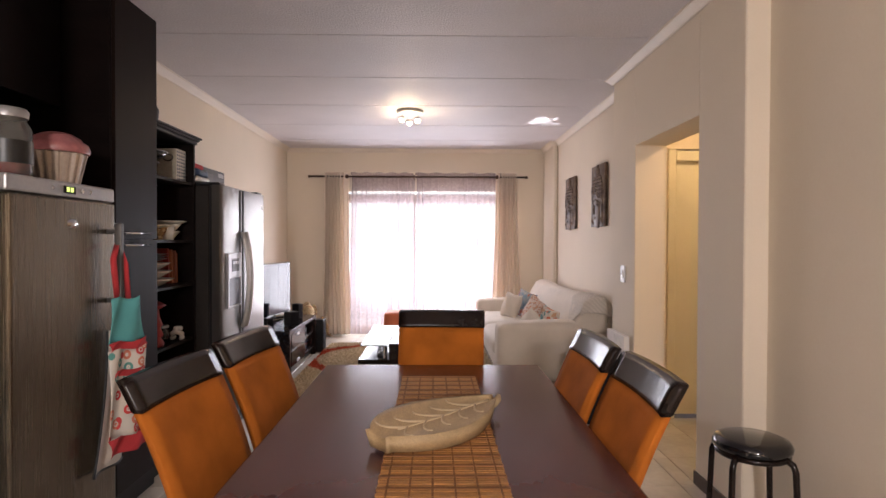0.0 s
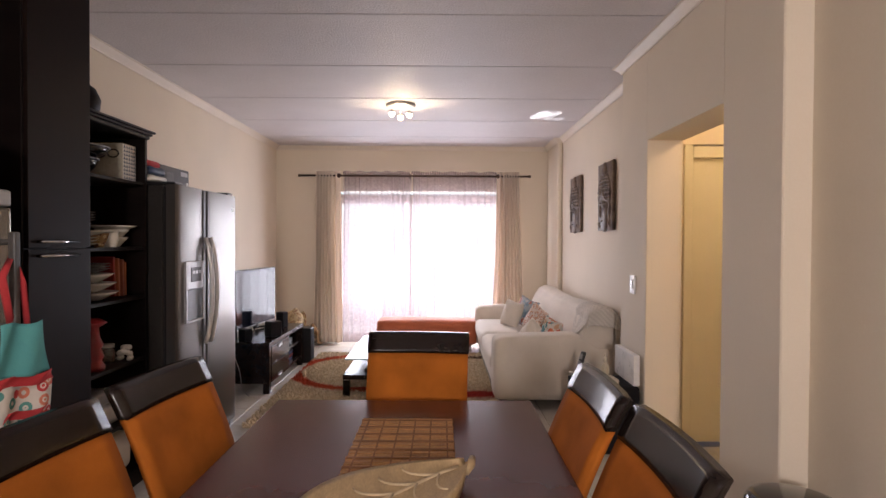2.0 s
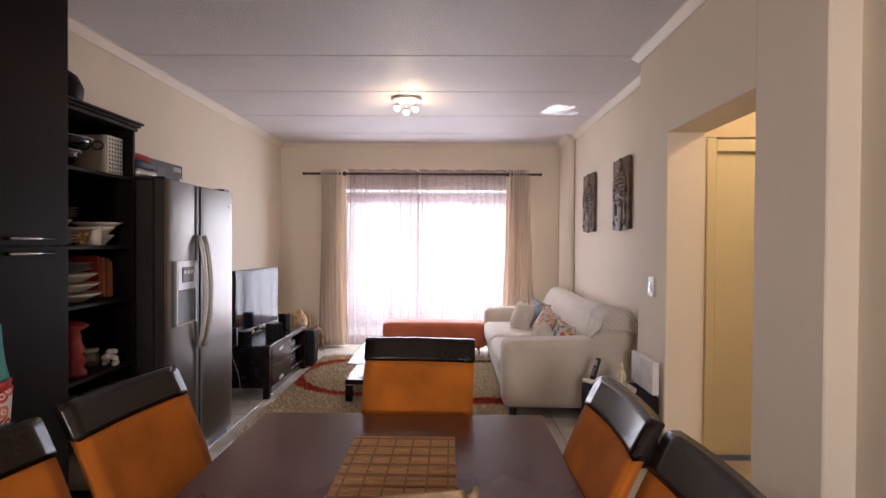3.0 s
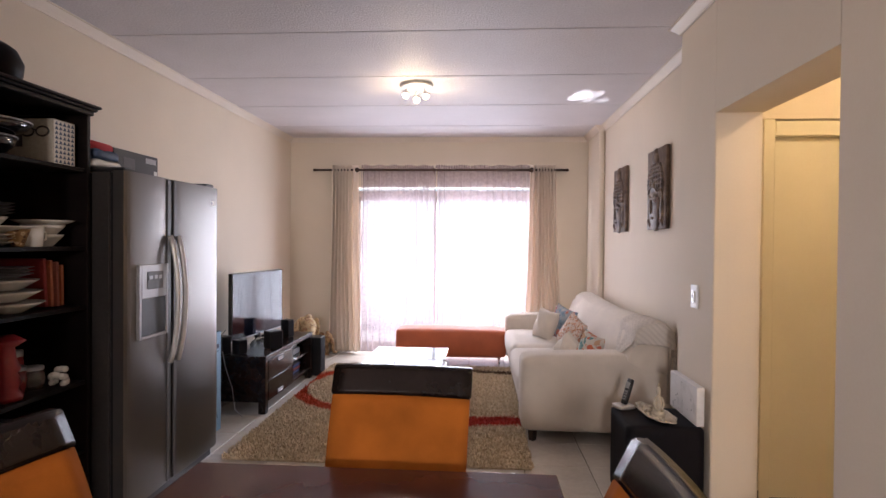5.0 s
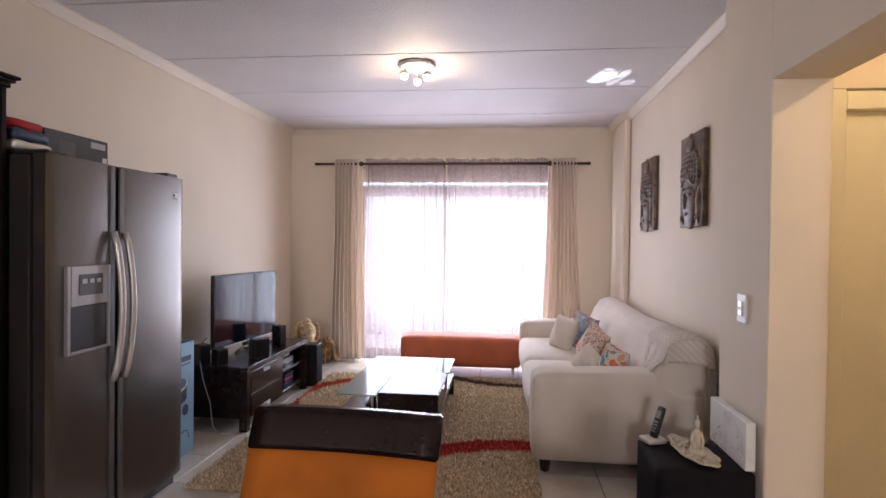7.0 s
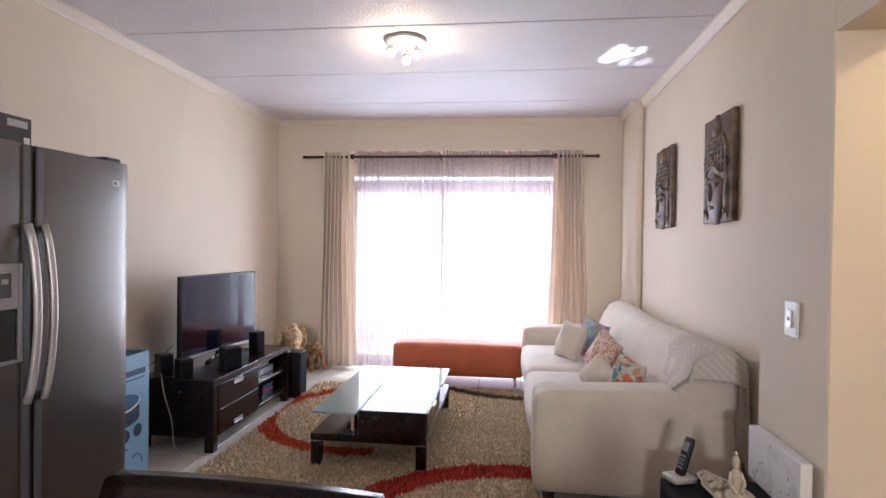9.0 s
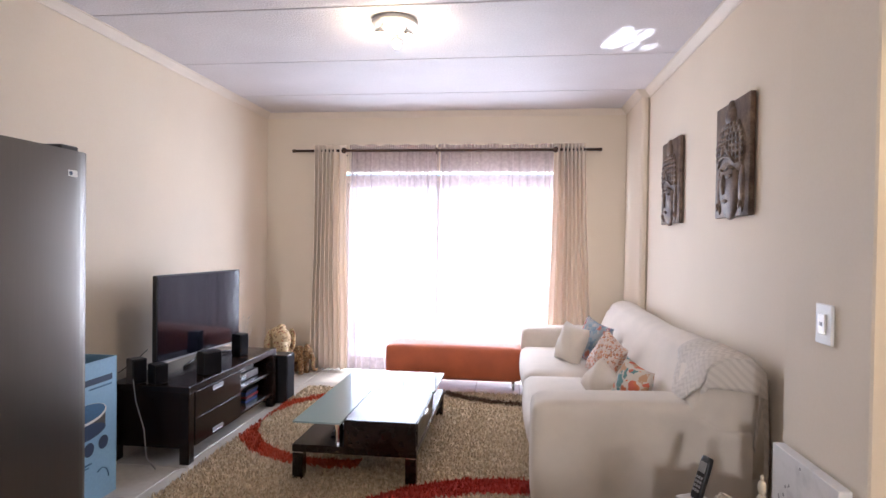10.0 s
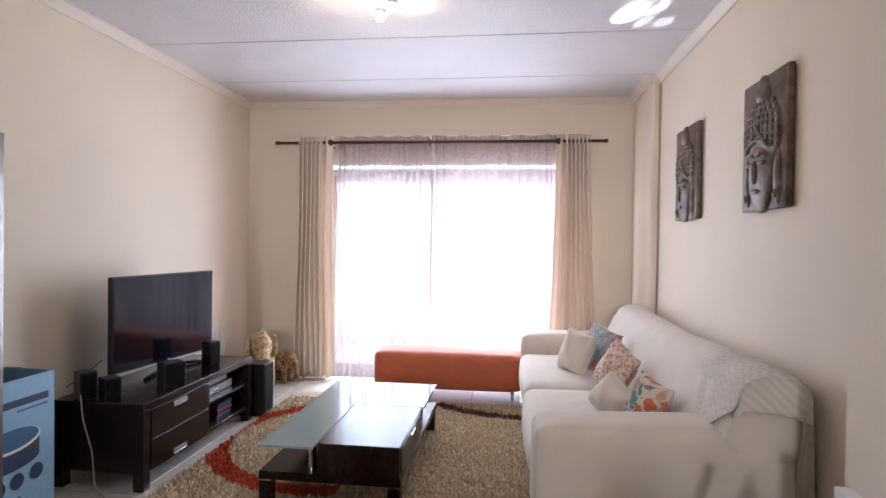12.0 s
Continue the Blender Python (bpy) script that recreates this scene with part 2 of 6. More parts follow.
def lathe(profile, n=28, bm=None, at=(0, 0, 0)):
    """Turned shape from (radius, height) rows."""
    bm = bm or bmesh.new()
    rings = []
    for r, z in profile:
        if r < 1e-5:
            rings.append([bm.verts.new((at[0], at[1], at[2] + z))])
        else:
            rings.append([bm.verts.new((at[0] + r * math.cos(2 * math.pi * i / n), at[1] + r * math.sin(2 * math.pi * i / n), at[2] + z)) for i in range(n)])
    for a, b in zip(rings, rings[1:]):
        for i in range(n):
            j = (i + 1) % n
            if len(a) == 1 and len(b) > 1:
                bm.faces.new((a[0], b[j], b[i]))
            elif len(b) == 1 and len(a) > 1:
                bm.faces.new((a[i], a[j], b[0]))
            elif len(a) > 1:
                bm.faces.new((a[i], a[j], b[j], b[i]))
    bmesh.ops.recalc_face_normals(bm, faces=bm.faces)
    return bm


def tube(points, r, n=10, bm=None, taper=1.0, flat=1.0):
    """Round bar along points, capped."""
    bm = bm or bmesh.new()
    pts = [Vector(p) for p in points]
    rings = []
    up = None
    for i, p in enumerate(pts):
        d = (pts[min(i + 1, len(pts) - 1)] - pts[max(i - 1, 0)]).normalized()
        if up is None:
            up = d.orthogonal().normalized()
        a = (up - d * up.dot(d)).normalized()
        up = a
        b = d.cross(a)
        k = r * (1 + (taper - 1) * i / max(1, len(pts) - 1))
        rings.append([bm.verts.new(p + a * k * math.cos(2 * math.pi * j / n) + b * k * flat * math.sin(2 * math.pi * j / n)) for j in range(n)])
    for a, b in zip(rings, rings[1:]):
        for j in range(n):
            bm.faces.new((a[j], a[(j + 1) % n], b[(j + 1) % n], b[j]))
    bm.faces.new(rings[0][::-1])
    bm.faces.new(rings[-1])
    bmesh.ops.recalc_face_normals(bm, faces=bm.faces)
    return bm


def sheet(fn, nu, nv, thick=0.0, bm=None):
    """Cloth or panel over u, v in 0..1; with thickness where given."""
    bm = bm or bmesh.new()
    pts = [[Vector(fn(i / nu, j / nv)) for j in range(nv + 1)] for i in range(nu + 1)]

    def layer(k):
        g = []
        for i in range(nu + 1):
            row = []
            for j in range(nv + 1):
                a = pts[min(i + 1, nu)][j] - pts[max(i - 1, 0)][j]
                b = pts[i][min(j + 1, nv)] - pts[i][max(j - 1, 0)]
                n = a.cross(b)
                n = n.normalized() if n.length > 1e-9 else Vector((0, 0, 1))
                row.append(bm.verts.new(pts[i][j] + n * k))
            g.append(row)
        return g
    g = layer(0.0)
    for i in range(nu):
        for j in range(nv):
            bm.faces.new((g[i][j], g[i + 1][j], g[i + 1][j + 1], g[i][j + 1]))
    if thick:
        q = layer(thick)
        for i in range(nu):
            for j in range(nv):
                bm.faces.new((q[i][j], q[i][j + 1], q[i + 1][j + 1], q[i + 1][j]))
        for i in range(nu):
            for j in (0, nv):
                bm.faces.new((g[i][j], q[i][j], q[i + 1][j], g[i + 1][j]))
        for j in range(nv):
            for i in (0, nu):
                bm.faces.new((g[i][j], g[i][j + 1], q[i][j + 1], q[i][j]))
        bmesh.ops.recalc_face_normals(bm, faces=bm.faces)
    return bm


def blob(bm, at, size, rot=None, n=16):
    """Ellipsoid lump added to a carved shape."""
    m = Matrix.Translation(at) @ (rot or Matrix()) @ Matrix.Diagonal((*size, 1))
    bmesh.ops.create_uvsphere(bm, u_segments=n, v_segments=max(6, n * 2 // 3), radius=1, matrix=m)
    return bm


def rounded(x0, x1, y0, y1, z0, z1, r, seg=4, puff=0.0, cuts=0):
    """Upholstered block: rounded edges and slightly swollen faces."""
    bm = bmesh.new()
    add_box(bm, x0, x1, y0, y1, z0, z1)
    if cuts:
        bmesh.ops.subdivide_edges(bm, edges=bm.edges[:], cuts=cuts, use_grid_fill=True)
    c = Vector(((x0 + x1) / 2, (y0 + y1) / 2, (z0 + z1) / 2))
    h = Vector(((x1 - x0) / 2, (y1 - y0) / 2, (z1 - z0) / 2))
    for v in bm.verts:
        d = v.co - c
        inner = Vector([max(-hh + r, min(hh - r, q)) for q, hh in zip(d, h)])
        o = d - inner
        if o.length > 1e-6:
            o = o.normalized() * r
        q = [abs(a) / hh for a, hh in zip(d, h)]
        s = Vector([puff * (1 - q[(i + 1) % 3] ** 2) * (1 - q[(i + 2) % 3] ** 2) * (1 if d[i] > 0 else -1) if q[i] > 0.98 else 0 for i in range(3)])
        v.co = c + inner + o + s
    bmesh.ops.recalc_face_normals(bm, faces=bm.faces)
    return bm


def structure(name, bm, material, label, category, smooth=False):
    return tagged(part(name, bm, material, None, "", smooth), label, category, kind="structure")


# ---- plan, in metres ----
XL, XR, XB, XK = -1.66, 2.11, 1.925, 2.04     # side walls: left, living right, thick stretch, kitchen right
YB, YS, YP, YK = 8.30, 4.745, 2.79, -2.90      # back wall, ends of the thick stretch, kitchen end
H = 2.68
T = 0.22

structure("wall_west", boxes((XL - T, XL, YK - T, YB + T, 0, H), bevel=0), M["wall"], "cream painted plaster wall, long and plain", "wall")
structure("wall_north", boxes((XL, -0.86, YB, YB + T, 0, H), (1.58, XR + 0.2, YB, YB + T, 0, H), (-0.86, 1.58, YB, YB + T, 2.07, H), bevel=0), M["wall"], "cream painted end wall with a sliding door opening", "wall")
structure("wall_east", box(XR, XR + T, YS, YB, 0, H, 0), M["wall"], "cream painted plaster wall behind the sofa", "wall")
structure("corner_pier", box(XR - 0.065, XR - 0.001, 7.62, YB - 0.001, 0, H, 0.018), M["wall"], "shallow cream plaster pier in the room's corner", "pier")
bm = bmesh.new()
add_box(bm, XB, 2.16, 4.245, YS, 0, H, 0.006)
add_box(bm, XB, 2.16, YP, 3.26, 0, H, 0.006)
add_box(bm, XB, 2.16, 3.26, 4.245, 2.055, H, 0)
structure("wall_passage", bm, M["wall"], "thick cream plaster wall with an open passage doorway", "wall")
structure("wall_kitchen_east", box(XK, XK + T, YK - T, YP, 0, H, 0), M["wall"], "cream painted plaster wall beside the dining table", "wall")
structure("wall_south", boxes((XL, -0.05, YK - T, YK, 0, H), (1.15, XK, YK - T, YK, 0, H), (-0.05, 1.15, YK - T, YK, 0, 1.25), (-0.05, 1.15, YK - T, YK, 2.25, H), bevel=0), M["wall"], "plain cream kitchen end wall with a window opening", "wall")
structure("wall_passage_end", boxes((2.16, 2.24, 4.42, 4.55, 0, H), (3.12, 3.70, 4.42, 4.55, 0, H), (2.24, 3.12, 4.42, 4.55, 2.06, H), bevel=0), M["wall"], "cream passage wall around a closed door", "wall")
structure("wall_passage_east", box(3.60, 3.75, 2.60, 4.42, 0, H, 0), M["wall"], "plain cream wall closing the passage", "wall")
structure("wall_passage_south", box(2.26, 3.60, 2.60, 2.75, 0, H, 0), M["wall"], "plain cream wall closing the passage", "wall")

# ceiling of precast planks with open joints
bm = bmesh.new()
JOINTS = [-2.9] + [3.81 + 0.94 * k for k in range(-7, 5)] + [8.3]
for a, b in zip(JOINTS, JOINTS[1:]):
    add_box(bm, XL, 3.75, a + 0.005, b - 0.005, H, H + 0.10, 0.004)
structure("ceiling", bm, M["ceil"], "white stippled ceiling of wide concrete planks", "ceiling")
structure("ceiling_joint", box(XL, 3.75, YK, YB, H + 0.012, H + 0.14, 0), M["groove"], "grey recessed joints between ceiling planks", "ceiling joint")


def cornice(path, inward):
    """Coved moulding along a wall line."""
    prof = [(0.0, -0.055), (0.008, -0.055), (0.011, -0.046), (0.022, -0.034), (0.036, -0.021), (0.046, -0.011), (0.050, -0.007), (0.060, -0.006), (0.060, 0.0), (0.0, 0.0)]
    bm = bmesh.new()
    rings = []
    for (x, y), (nx, ny) in zip(path, inward):
        rings.append([bm.verts.new((x + nx * a, y + ny * a, H - 0.001 + b)) for a, b in prof])
    for a, b in zip(rings, rings[1:]):
        for i in range(len(prof)):
            j = (i + 1) % len(prof)
            bm.faces.new((a[i], a[j], b[j], b[i]))
    bmesh.ops.recalc_face_normals(bm, faces=bm.faces)
    return bm


e = 0.002
structure("cornice", cornice([(XL + e, YK), (XL + e, YB - e), (XR - 0.065 - e, YB - e), (XR - 0.065 - e, 7.62 - e), (XR - e, 7.62 - e), (XR - e, YS + e), (XB - e, YS + e), (XB - e, YP - e), (XK - e, YP - e), (XK - e, YK)],
                             [(1, 0), (1, -1), (-1, -1), (-1, -1), (-1, -1), (-1, 1), (-1, 1), (-1, -1), (-1, -1), (-1, 0)]), M["cornice"], "white coved plaster cornice around the ceiling", "cornice")

# skirting
bm = bmesh.new()
for r in ((XL + e, XL + 0.014, 5.35, YB - 0.004), (XL + 0.014, -0.86, YB - 0.014, YB - e), (1.58, XR - 0.07, YB - 0.014, YB - e), (XR - 0.079, XR - 0.067, 7.62, YB - 0.016), (XR - 0.014, XR - e, YS + e, 7.60),
          (XB - 0.012, XB - e, YP, 3.26), (XB - 0.012, XB - e, 4.245, YS), (XB - 0.012, XK - e, YP - 0.014, YP - e), (XK - 0.014, XK - e, 0.0, YP - 0.016), (2.165, 2.24, 4.406, 4.418)):
    add_box(bm, *r, 0.0, 0.075, 0.002)
structure("baseboard", bm, M["skirt"], "narrow dark brown skirting along the walls", "skirting")

# passage door with frame
d = tagged(new("door_1"), "closed cream painted passage door in a frame", "door", kind="structure")
part("door_leaf", box(2.30, 3.06, 4.45, 4.49, 0.022, 1.968, 0.003), M["door"], d)
for r in ((2.24, 2.30, 4.405, 4.52, 0, 2.055), (3.06, 3.12, 4.405, 4.52, 0, 2.055), (2.30, 3.06, 4.405, 4.52, 1.968, 2.045)):
    part("door_frame", box(*r, 0.004), M["door"], d)
part("door_handle", tube([(2.98, 4.45, 1.02), (2.98, 4.40, 1.02), (2.88, 4.395, 1.02)], 0.009), M["chrome"], d, "chrome lever handle", True)

# sliding door: bronze frame, two panes
d = tagged(new("door_2"), "bronze aluminium sliding glass door behind voile", "sliding door", kind="structure")
for r in ((-0.86, -0.80, YB + 0.06, YB + 0.14, 0, 2.03), (1.52, 1.58, YB + 0.06, YB + 0.14, 0, 2.03), (-0.80, 1.52, YB + 0.06, YB + 0.14, 1.955, 2.03), (-0.80, 1.52, YB + 0.06, YB + 0.14, 0, 0.05)):
    part("outer_frame", box(*r, 0.004), M["alu"], d)
for x0, x1, y in ((-0.80, 0.19, 0.075), (0.16, 1.52, 0.11)):
    s = part("sliding_panel", boxes((x0, x0 + 0.030, YB + y, YB + y + 0.03, 0.05, 1.955), (x1 - 0.030, x1, YB + y, YB + y + 0.03, 0.05, 1.955), (x0 + 0.030, x1 - 0.030, YB + y, YB + y + 0.03, 1.90, 1.955), (x0 + 0.030, x1 - 0.030, YB + y, YB + y + 0.03, 0.05, 0.12)), M["alu"], d)
    p = part("pane", box(x0 + 0.030, x1 - 0.030, YB + y + 0.012, YB + y + 0.018, 0.12, 1.90, 0), M["clear"], s, "clear glass pane")
    p.visible_shadow = False
d = tagged(new("window_1"), "plain kitchen window with a white frame", "window", kind="structure")
for r in ((-0.05, 0.0, 1.25, 2.25), (1.10, 1.15, 1.25, 2.25), (0.0, 1.10, 2.20, 2.25), (0.0, 1.10, 1.25, 1.30)):
    part("window_frame", box(r[0], r[1], YK - 0.14, YK - 0.10, r[2], r[3], 0.003), M["white"], d)
p = part("pane", box(0.0, 1.10, YK - 0.123, YK - 0.117, 1.30, 2.20, 0), M["clear"], d)
p.visible_shadow = False

# outside
structure("ground", box(-400, 400, -400, 400, -0.25, -0.12, 0), M["paving"], "pale open ground outside", "ground")
structure("patio", box(-4, 5, YB + T, 10.3, -0.12, -0.02, 0), M["paving"], "pale paved patio outside the sliding door", "patio")
structure("patio_wall", boxes((-4, 5, 10.3, 10.45, -0.12, 0.32), (-4, 5, 10.27, 10.48, 0.32, 0.38)), M["plaster"], "low pale plastered patio wall with coping", "garden wall")
tagged(part("patio_post", tube([(1.10, 8.9, -0.02), (1.10, 8.9, 1.25)], 0.012), M["black"]), "thin dark post standing on the patio", "post")

# tile glaze with a tone of its own for each tile
M["tile_piece"] = mat("ceramic_tile_piece", (0.62, 0.57, 0.50), 0.20, var=0.12, scale=5, bump=0.04, bscale=25, coat=0.2)
_nt = M["tile_piece"].node_tree
_oi, _hs = _nt.nodes.new("ShaderNodeObjectInfo"), _nt.nodes.new("ShaderNodeHueSaturation")
_mr = _nt.nodes.new("ShaderNodeMapRange")
_mr.inputs["To Min"].default_value, _mr.inputs["To Max"].default_value = 0.93, 1.05
_nt.links.new(_oi.outputs["Random"], _mr.inputs["Value"])
_nt.links.new(_mr.outputs[0], _hs.inputs["Value"])
_bs = _nt.nodes["Principled BSDF"]
_nt.links.new(_bs.inputs["Base Color"].links[0].from_socket, _hs.inputs["Color"])
_nt.links.new(_hs.outputs[0], _bs.inputs["Base Color"])


# ---- dining table ----
def dining_table():
    t = thing("dining_table", "dark reddish-brown veneered dining table, satin polished", "table")
    part("tabletop", box(-0.06, 0.965, 1.08, 2.88, 0.715, 0.75, 0.006, 2), M["mahog"], t)
    part("apron", boxes((0.02, 0.885, 2.78, 2.80, 0.63, 0.714), (0.02, 0.885, 1.16, 1.18, 0.63, 0.714), (0.02, 0.04, 1.18, 2.78, 0.63, 0.714), (0.865, 0.885, 1.18, 2.78, 0.63, 0.714)), M["mahog"], t)
    for x in (-0.02, 0.845):
        for y in (1.12, 2.76):
            part("leg", box(x, x + 0.08, y, y + 0.08, 0, 0.714, 0.006, 2), M["mahog"], t)


dining_table()


# ---- dining chairs ----
def chair_back_y(z):
    """Lean of the back: nearly upright at the seat, swept backwards to the top."""
    k = max(0.0, (z - 0.44) / 0.545)
    return 0.205 + 0.085 * k + 0.105 * k * k


def dining_chair(m):
    """Faces local -y; origin on the floor under the seat's middle."""
    c = thing("dining_chair", "orange suede dining chair with a dark lacquered top rail", "chair", group="chairs round the dining table")
    w = 0.225

    def slab(z0, z1, y_off, th, grow, nz, bulge=0.0):
        bm = bmesh.new()
        nu = 10
        cols = []
        for j in range(nz + 1):
            z = z0 + (z1 - z0) * j / nz
            row = []
            for i in range(nu + 1):
                u = -1 + 2 * i / nu
                ww = (w + grow) * (0.955 + 0.045 * (z - 0.44) / 0.545)
                bow = 0.016 * (1 - u * u)
                edge = bulge * (1 - u ** 4) * (1 - (2 * j / nz - 1) ** 4)
                row.append((bm.verts.new((u * ww, chair_back_y(z) + bow + y_off - edge, z)), bm.verts.new((u * ww, chair_back_y(z) + bow + y_off + th, z))))
            cols.append(row)
        for j in range(nz):
            for i in range(nu):
                bm.faces.new((cols[j][i][0], cols[j][i + 1][0], cols[j + 1][i + 1][0], cols[j + 1][i][0]))
                bm.faces.new((cols[j][i][1], cols[j + 1][i][1], cols[j + 1][i + 1][1], cols[j][i + 1][1]))
            for i in (0, nu):
                bm.faces.new((cols[j][i][0], cols[j + 1][i][0], cols[j + 1][i][1], cols[j][i][1]))
        for j in (0, nz):
            for i in range(nu):
                bm.faces.new((cols[j][i][0], cols[j][i + 1][0], cols[j][i + 1][1], cols[j][i][1]))
        bmesh.ops.recalc_face_normals(bm, faces=bm.faces)
        es = [e2 for e2 in bm.edges if e2.calc_face_angle(0) > 1.0]
        bmesh.ops.bevel(bm, geom=es, offset=0.004, segments=2, affect="EDGES", clamp_overlap=True)
        return bm

    part("backrest", slab(0.46, 0.901, 0.0, 0.030, -0.003, 14, 0.006), M["suede"], c, "", True)
    part("top_rail", slab(0.900, 0.985, -0.003, 0.034, 0.001, 6), M["lacquer"], c, "dark glossy lacquered top rail", True)
    part("seat", rounded(-0.225, 0.225, -0.22, 0.20, 0.405, 0.475, 0.028, 4, 0.012, 8), M["suede"], c, "", True)
    part("seat_frame", boxes((-0.215, 0.215, -0.21, 0.19, 0.355, 0.404)), M["lacquer"], c, "dark lacquered frame")
    for x in (-0.195, 0.195):
        part("leg", tube([(x, -0.185, 0.404), (x, -0.187, 0.2), (x, -0.19, 0)], 0.024, 8, taper=0.72), M["lacquer"], c, "dark tapered leg")
        part("leg", tube([(x, 0.205, 0.46), (x, 0.20, 0.2), (x, 0.235, 0)], 0.024, 8, taper=0.72), M["lacquer"], c, "dark tapered leg")
    c.matrix_basis = m
    return c


first_chair = dining_chair(pose(0.479, 2.718, 0, 0, 0, -3))
for m in (pose(0.690, 1.806, 0, 0, 0, -91), pose(0.676, 2.285, 0, 0, 0, -90), pose(0.078, 1.800, 0, 0, 0, 84.5), pose(0.118, 2.316, 0, 0, 0, 83)):
    copy_thing(first_chair, m)


# ---- table runner and carved leaf ----
def table_runner():
    t = thing("table_runner", "brown bamboo slat runner with darker bindings on the table", "table runner")
    bm = bmesh.new()
    bm2 = bmesh.new()
    y = 1.12
    k = 0
    while y < 2.61:
        h = 0.0052 + 0.0012 * math.sin(k * 1.7)
        add_box(bm, 0.322 + 0.002 * math.sin(k * 2.3), 0.640 + 0.002 * math.sin(k * 3.1), y, y + 0.0085, 0.7505, 0.7505 + h)
        if k % 7 == 3:
            add_box(bm2, 0.319, 0.643, y - 0.001, y + 0.0095, 0.7503, 0.7578)
        y += 0.0098
        k += 1
    for x in (0.345, 0.40, 0.455, 0.51, 0.565, 0.62):
        add_box(bm2, x - 0.0025, x + 0.0025, 1.12, 2.61, 0.7506, 0.7579)
    tagged(part("slats", bm, M["bamboo"], t), kind="stuff")
    part("binding", bm2, M["bamboo_d"], t, "dark brown woven binding")


table_runner()


def leaf_tray():
    """Carved wooden leaf with raised veins, lying across the runner."""
    t = thing("leaf_tray", "pale carved wooden leaf tray with raised veins on the runner", "tray")
    R = pose(0.480, 1.905, 0.7605, 0, 0, 44)

    def half(s):
        return max(0.150 * math.sin(math.pi * min(1, max(0, s)) ** 0.80) ** 0.85, 0.052 * (1 - s / 0.12))

    def top(u, v):
        s = v
        x = -0.265 + 0.53 * s
        q = 2 * u - 1
        return R @ Vector((x, q * half(s), 0.046 + 0.014 * q * q - 0.010 * (1 - s)))

    def under(u, v):
        x = -0.265 + 0.53 * v
        q = 2 * u - 1
        return R @ Vector((x * 0.95, q * half(v) * 0.86, 0.0))
    bm = bmesh.new()
    nu, nv = 16, 32
    a = [[bm.verts.new(top(i / nu, (j + 0.4) / (nv + 0.8))) for j in range(nv + 1)] for i in range(nu + 1)]
    b = [[bm.verts.new(under(i / nu, (j + 0.4) / (nv + 0.8))) for j in range(nv + 1)] for i in range(nu + 1)]
    for g in (a, b):
        for i in range(nu):
            for j in range(nv):
                bm.faces.new((g[i][j], g[i + 1][j], g[i + 1][j + 1], g[i][j + 1]))
    for i in (0, nu):
        for j in range(nv):
            bm.faces.new((a[i][j], a[i][j + 1], b[i][j + 1], b[i][j]))
    for j in (0, nv):
        for i in range(nu):
            bm.faces.new((a[i][j], a[i + 1][j], b[i + 1][j], b[i][j]))
    bmesh.ops.recalc_face_normals(bm, faces=bm.faces)
    part("tray", bm, M["leafwood"], t, "", True)
    part("stalk", tube([R @ Vector(p) for p in ((0.255, 0, 0.030), (0.285, 0.006, 0.036), (0.305, 0.020, 0.044))], 0.016, 8, taper=0.55), M["leafwood"], t, "", True)

    def vein(pts, r):
        return tube([R @ Vector((x, y, 0.0475 + 0.014 * (y / max(0.02, half((x + 0.265) / 0.53))) ** 2 - 0.010 * (1 - (x + 0.265) / 0.53))) for x, y in pts], r, 6, taper=0.5, flat=0.6)
    part("vein", vein([(0.23 - 0.05 * k, 0.004 * math.sin(k)) for k in range(9)], 0.0058), M["leafrib"], t, "pale carved vein", True)
    for k in range(5):
        for s in (-1, 1):
            x0 = 0.16 - 0.075 * k
            part("vein", vein([(x0 - 0.028 * q + 0.0035 * q * q, s * 0.020 * q * (1 - 0.03 * q)) for q in range(6)], 0.0050), M["leafrib"], t, "pale carved vein", True)


leaf_tray()


# ---- kitchen side ----
def tall_cupboard():
    t = thing("tall_cupboard", "tall dark brown kitchen cupboard with two flat doors", "cupboard")
    part("body", boxes((XL + 0.003, -1.092, 2.875, 3.285, 0.0, 2.56)), M["dark"], t)
    for z0, z1, hz in ((0.11, 1.352, 1.325), (1.358, 2.55, 1.385)):
        dd = part("cupboard_door", box(-1.090, -1.070, 2.878, 3.282, z0, z1, 0.002), M["darkfront"], t)
        part("handle", tube([(-1.070, 2.93, hz), (-1.045, 2.93, hz), (-1.045, 3.16, hz), (-1.070, 3.16, hz)], 0.006, 8), M["chrome"], dd, "slim steel bar handle", True)


tall_cupboard()
def bridge_cupboard():
    t = thing("bridge_cupboard", "dark brown cupboard recess built around the upright freezer", "cupboard")
    part("upper_box", box(XL + 0.003, -1.32, 1.901, 2.868, 1.98, 2.56, 0.002), M["dark"], t)
    part("back_panel", box(XL + 0.003, -1.60, 1.901, 2.868, 0.0, 1.978, 0.002), M["dark"], t)
    part("side_panel", box(XL + 0.003, -0.98, 1.885, 1.90, 0, 2.56, 0.002), M["dark"], t)


bridge_cupboard()
tagged(part("worktop_end", box(XL + 0.003, -1.0, 0.6, 1.87, 0.87, 0.91, 0.004), M["ceramic"]), "pale worktop on the dark base cupboard", "worktop")
tagged(part("base_cupboard", box(XL + 0.003, -1.02, 0.6, 1.87, 0.0, 0.868, 0.003), M["dark"]), "dark brown base cupboard under the worktop", "cupboard")


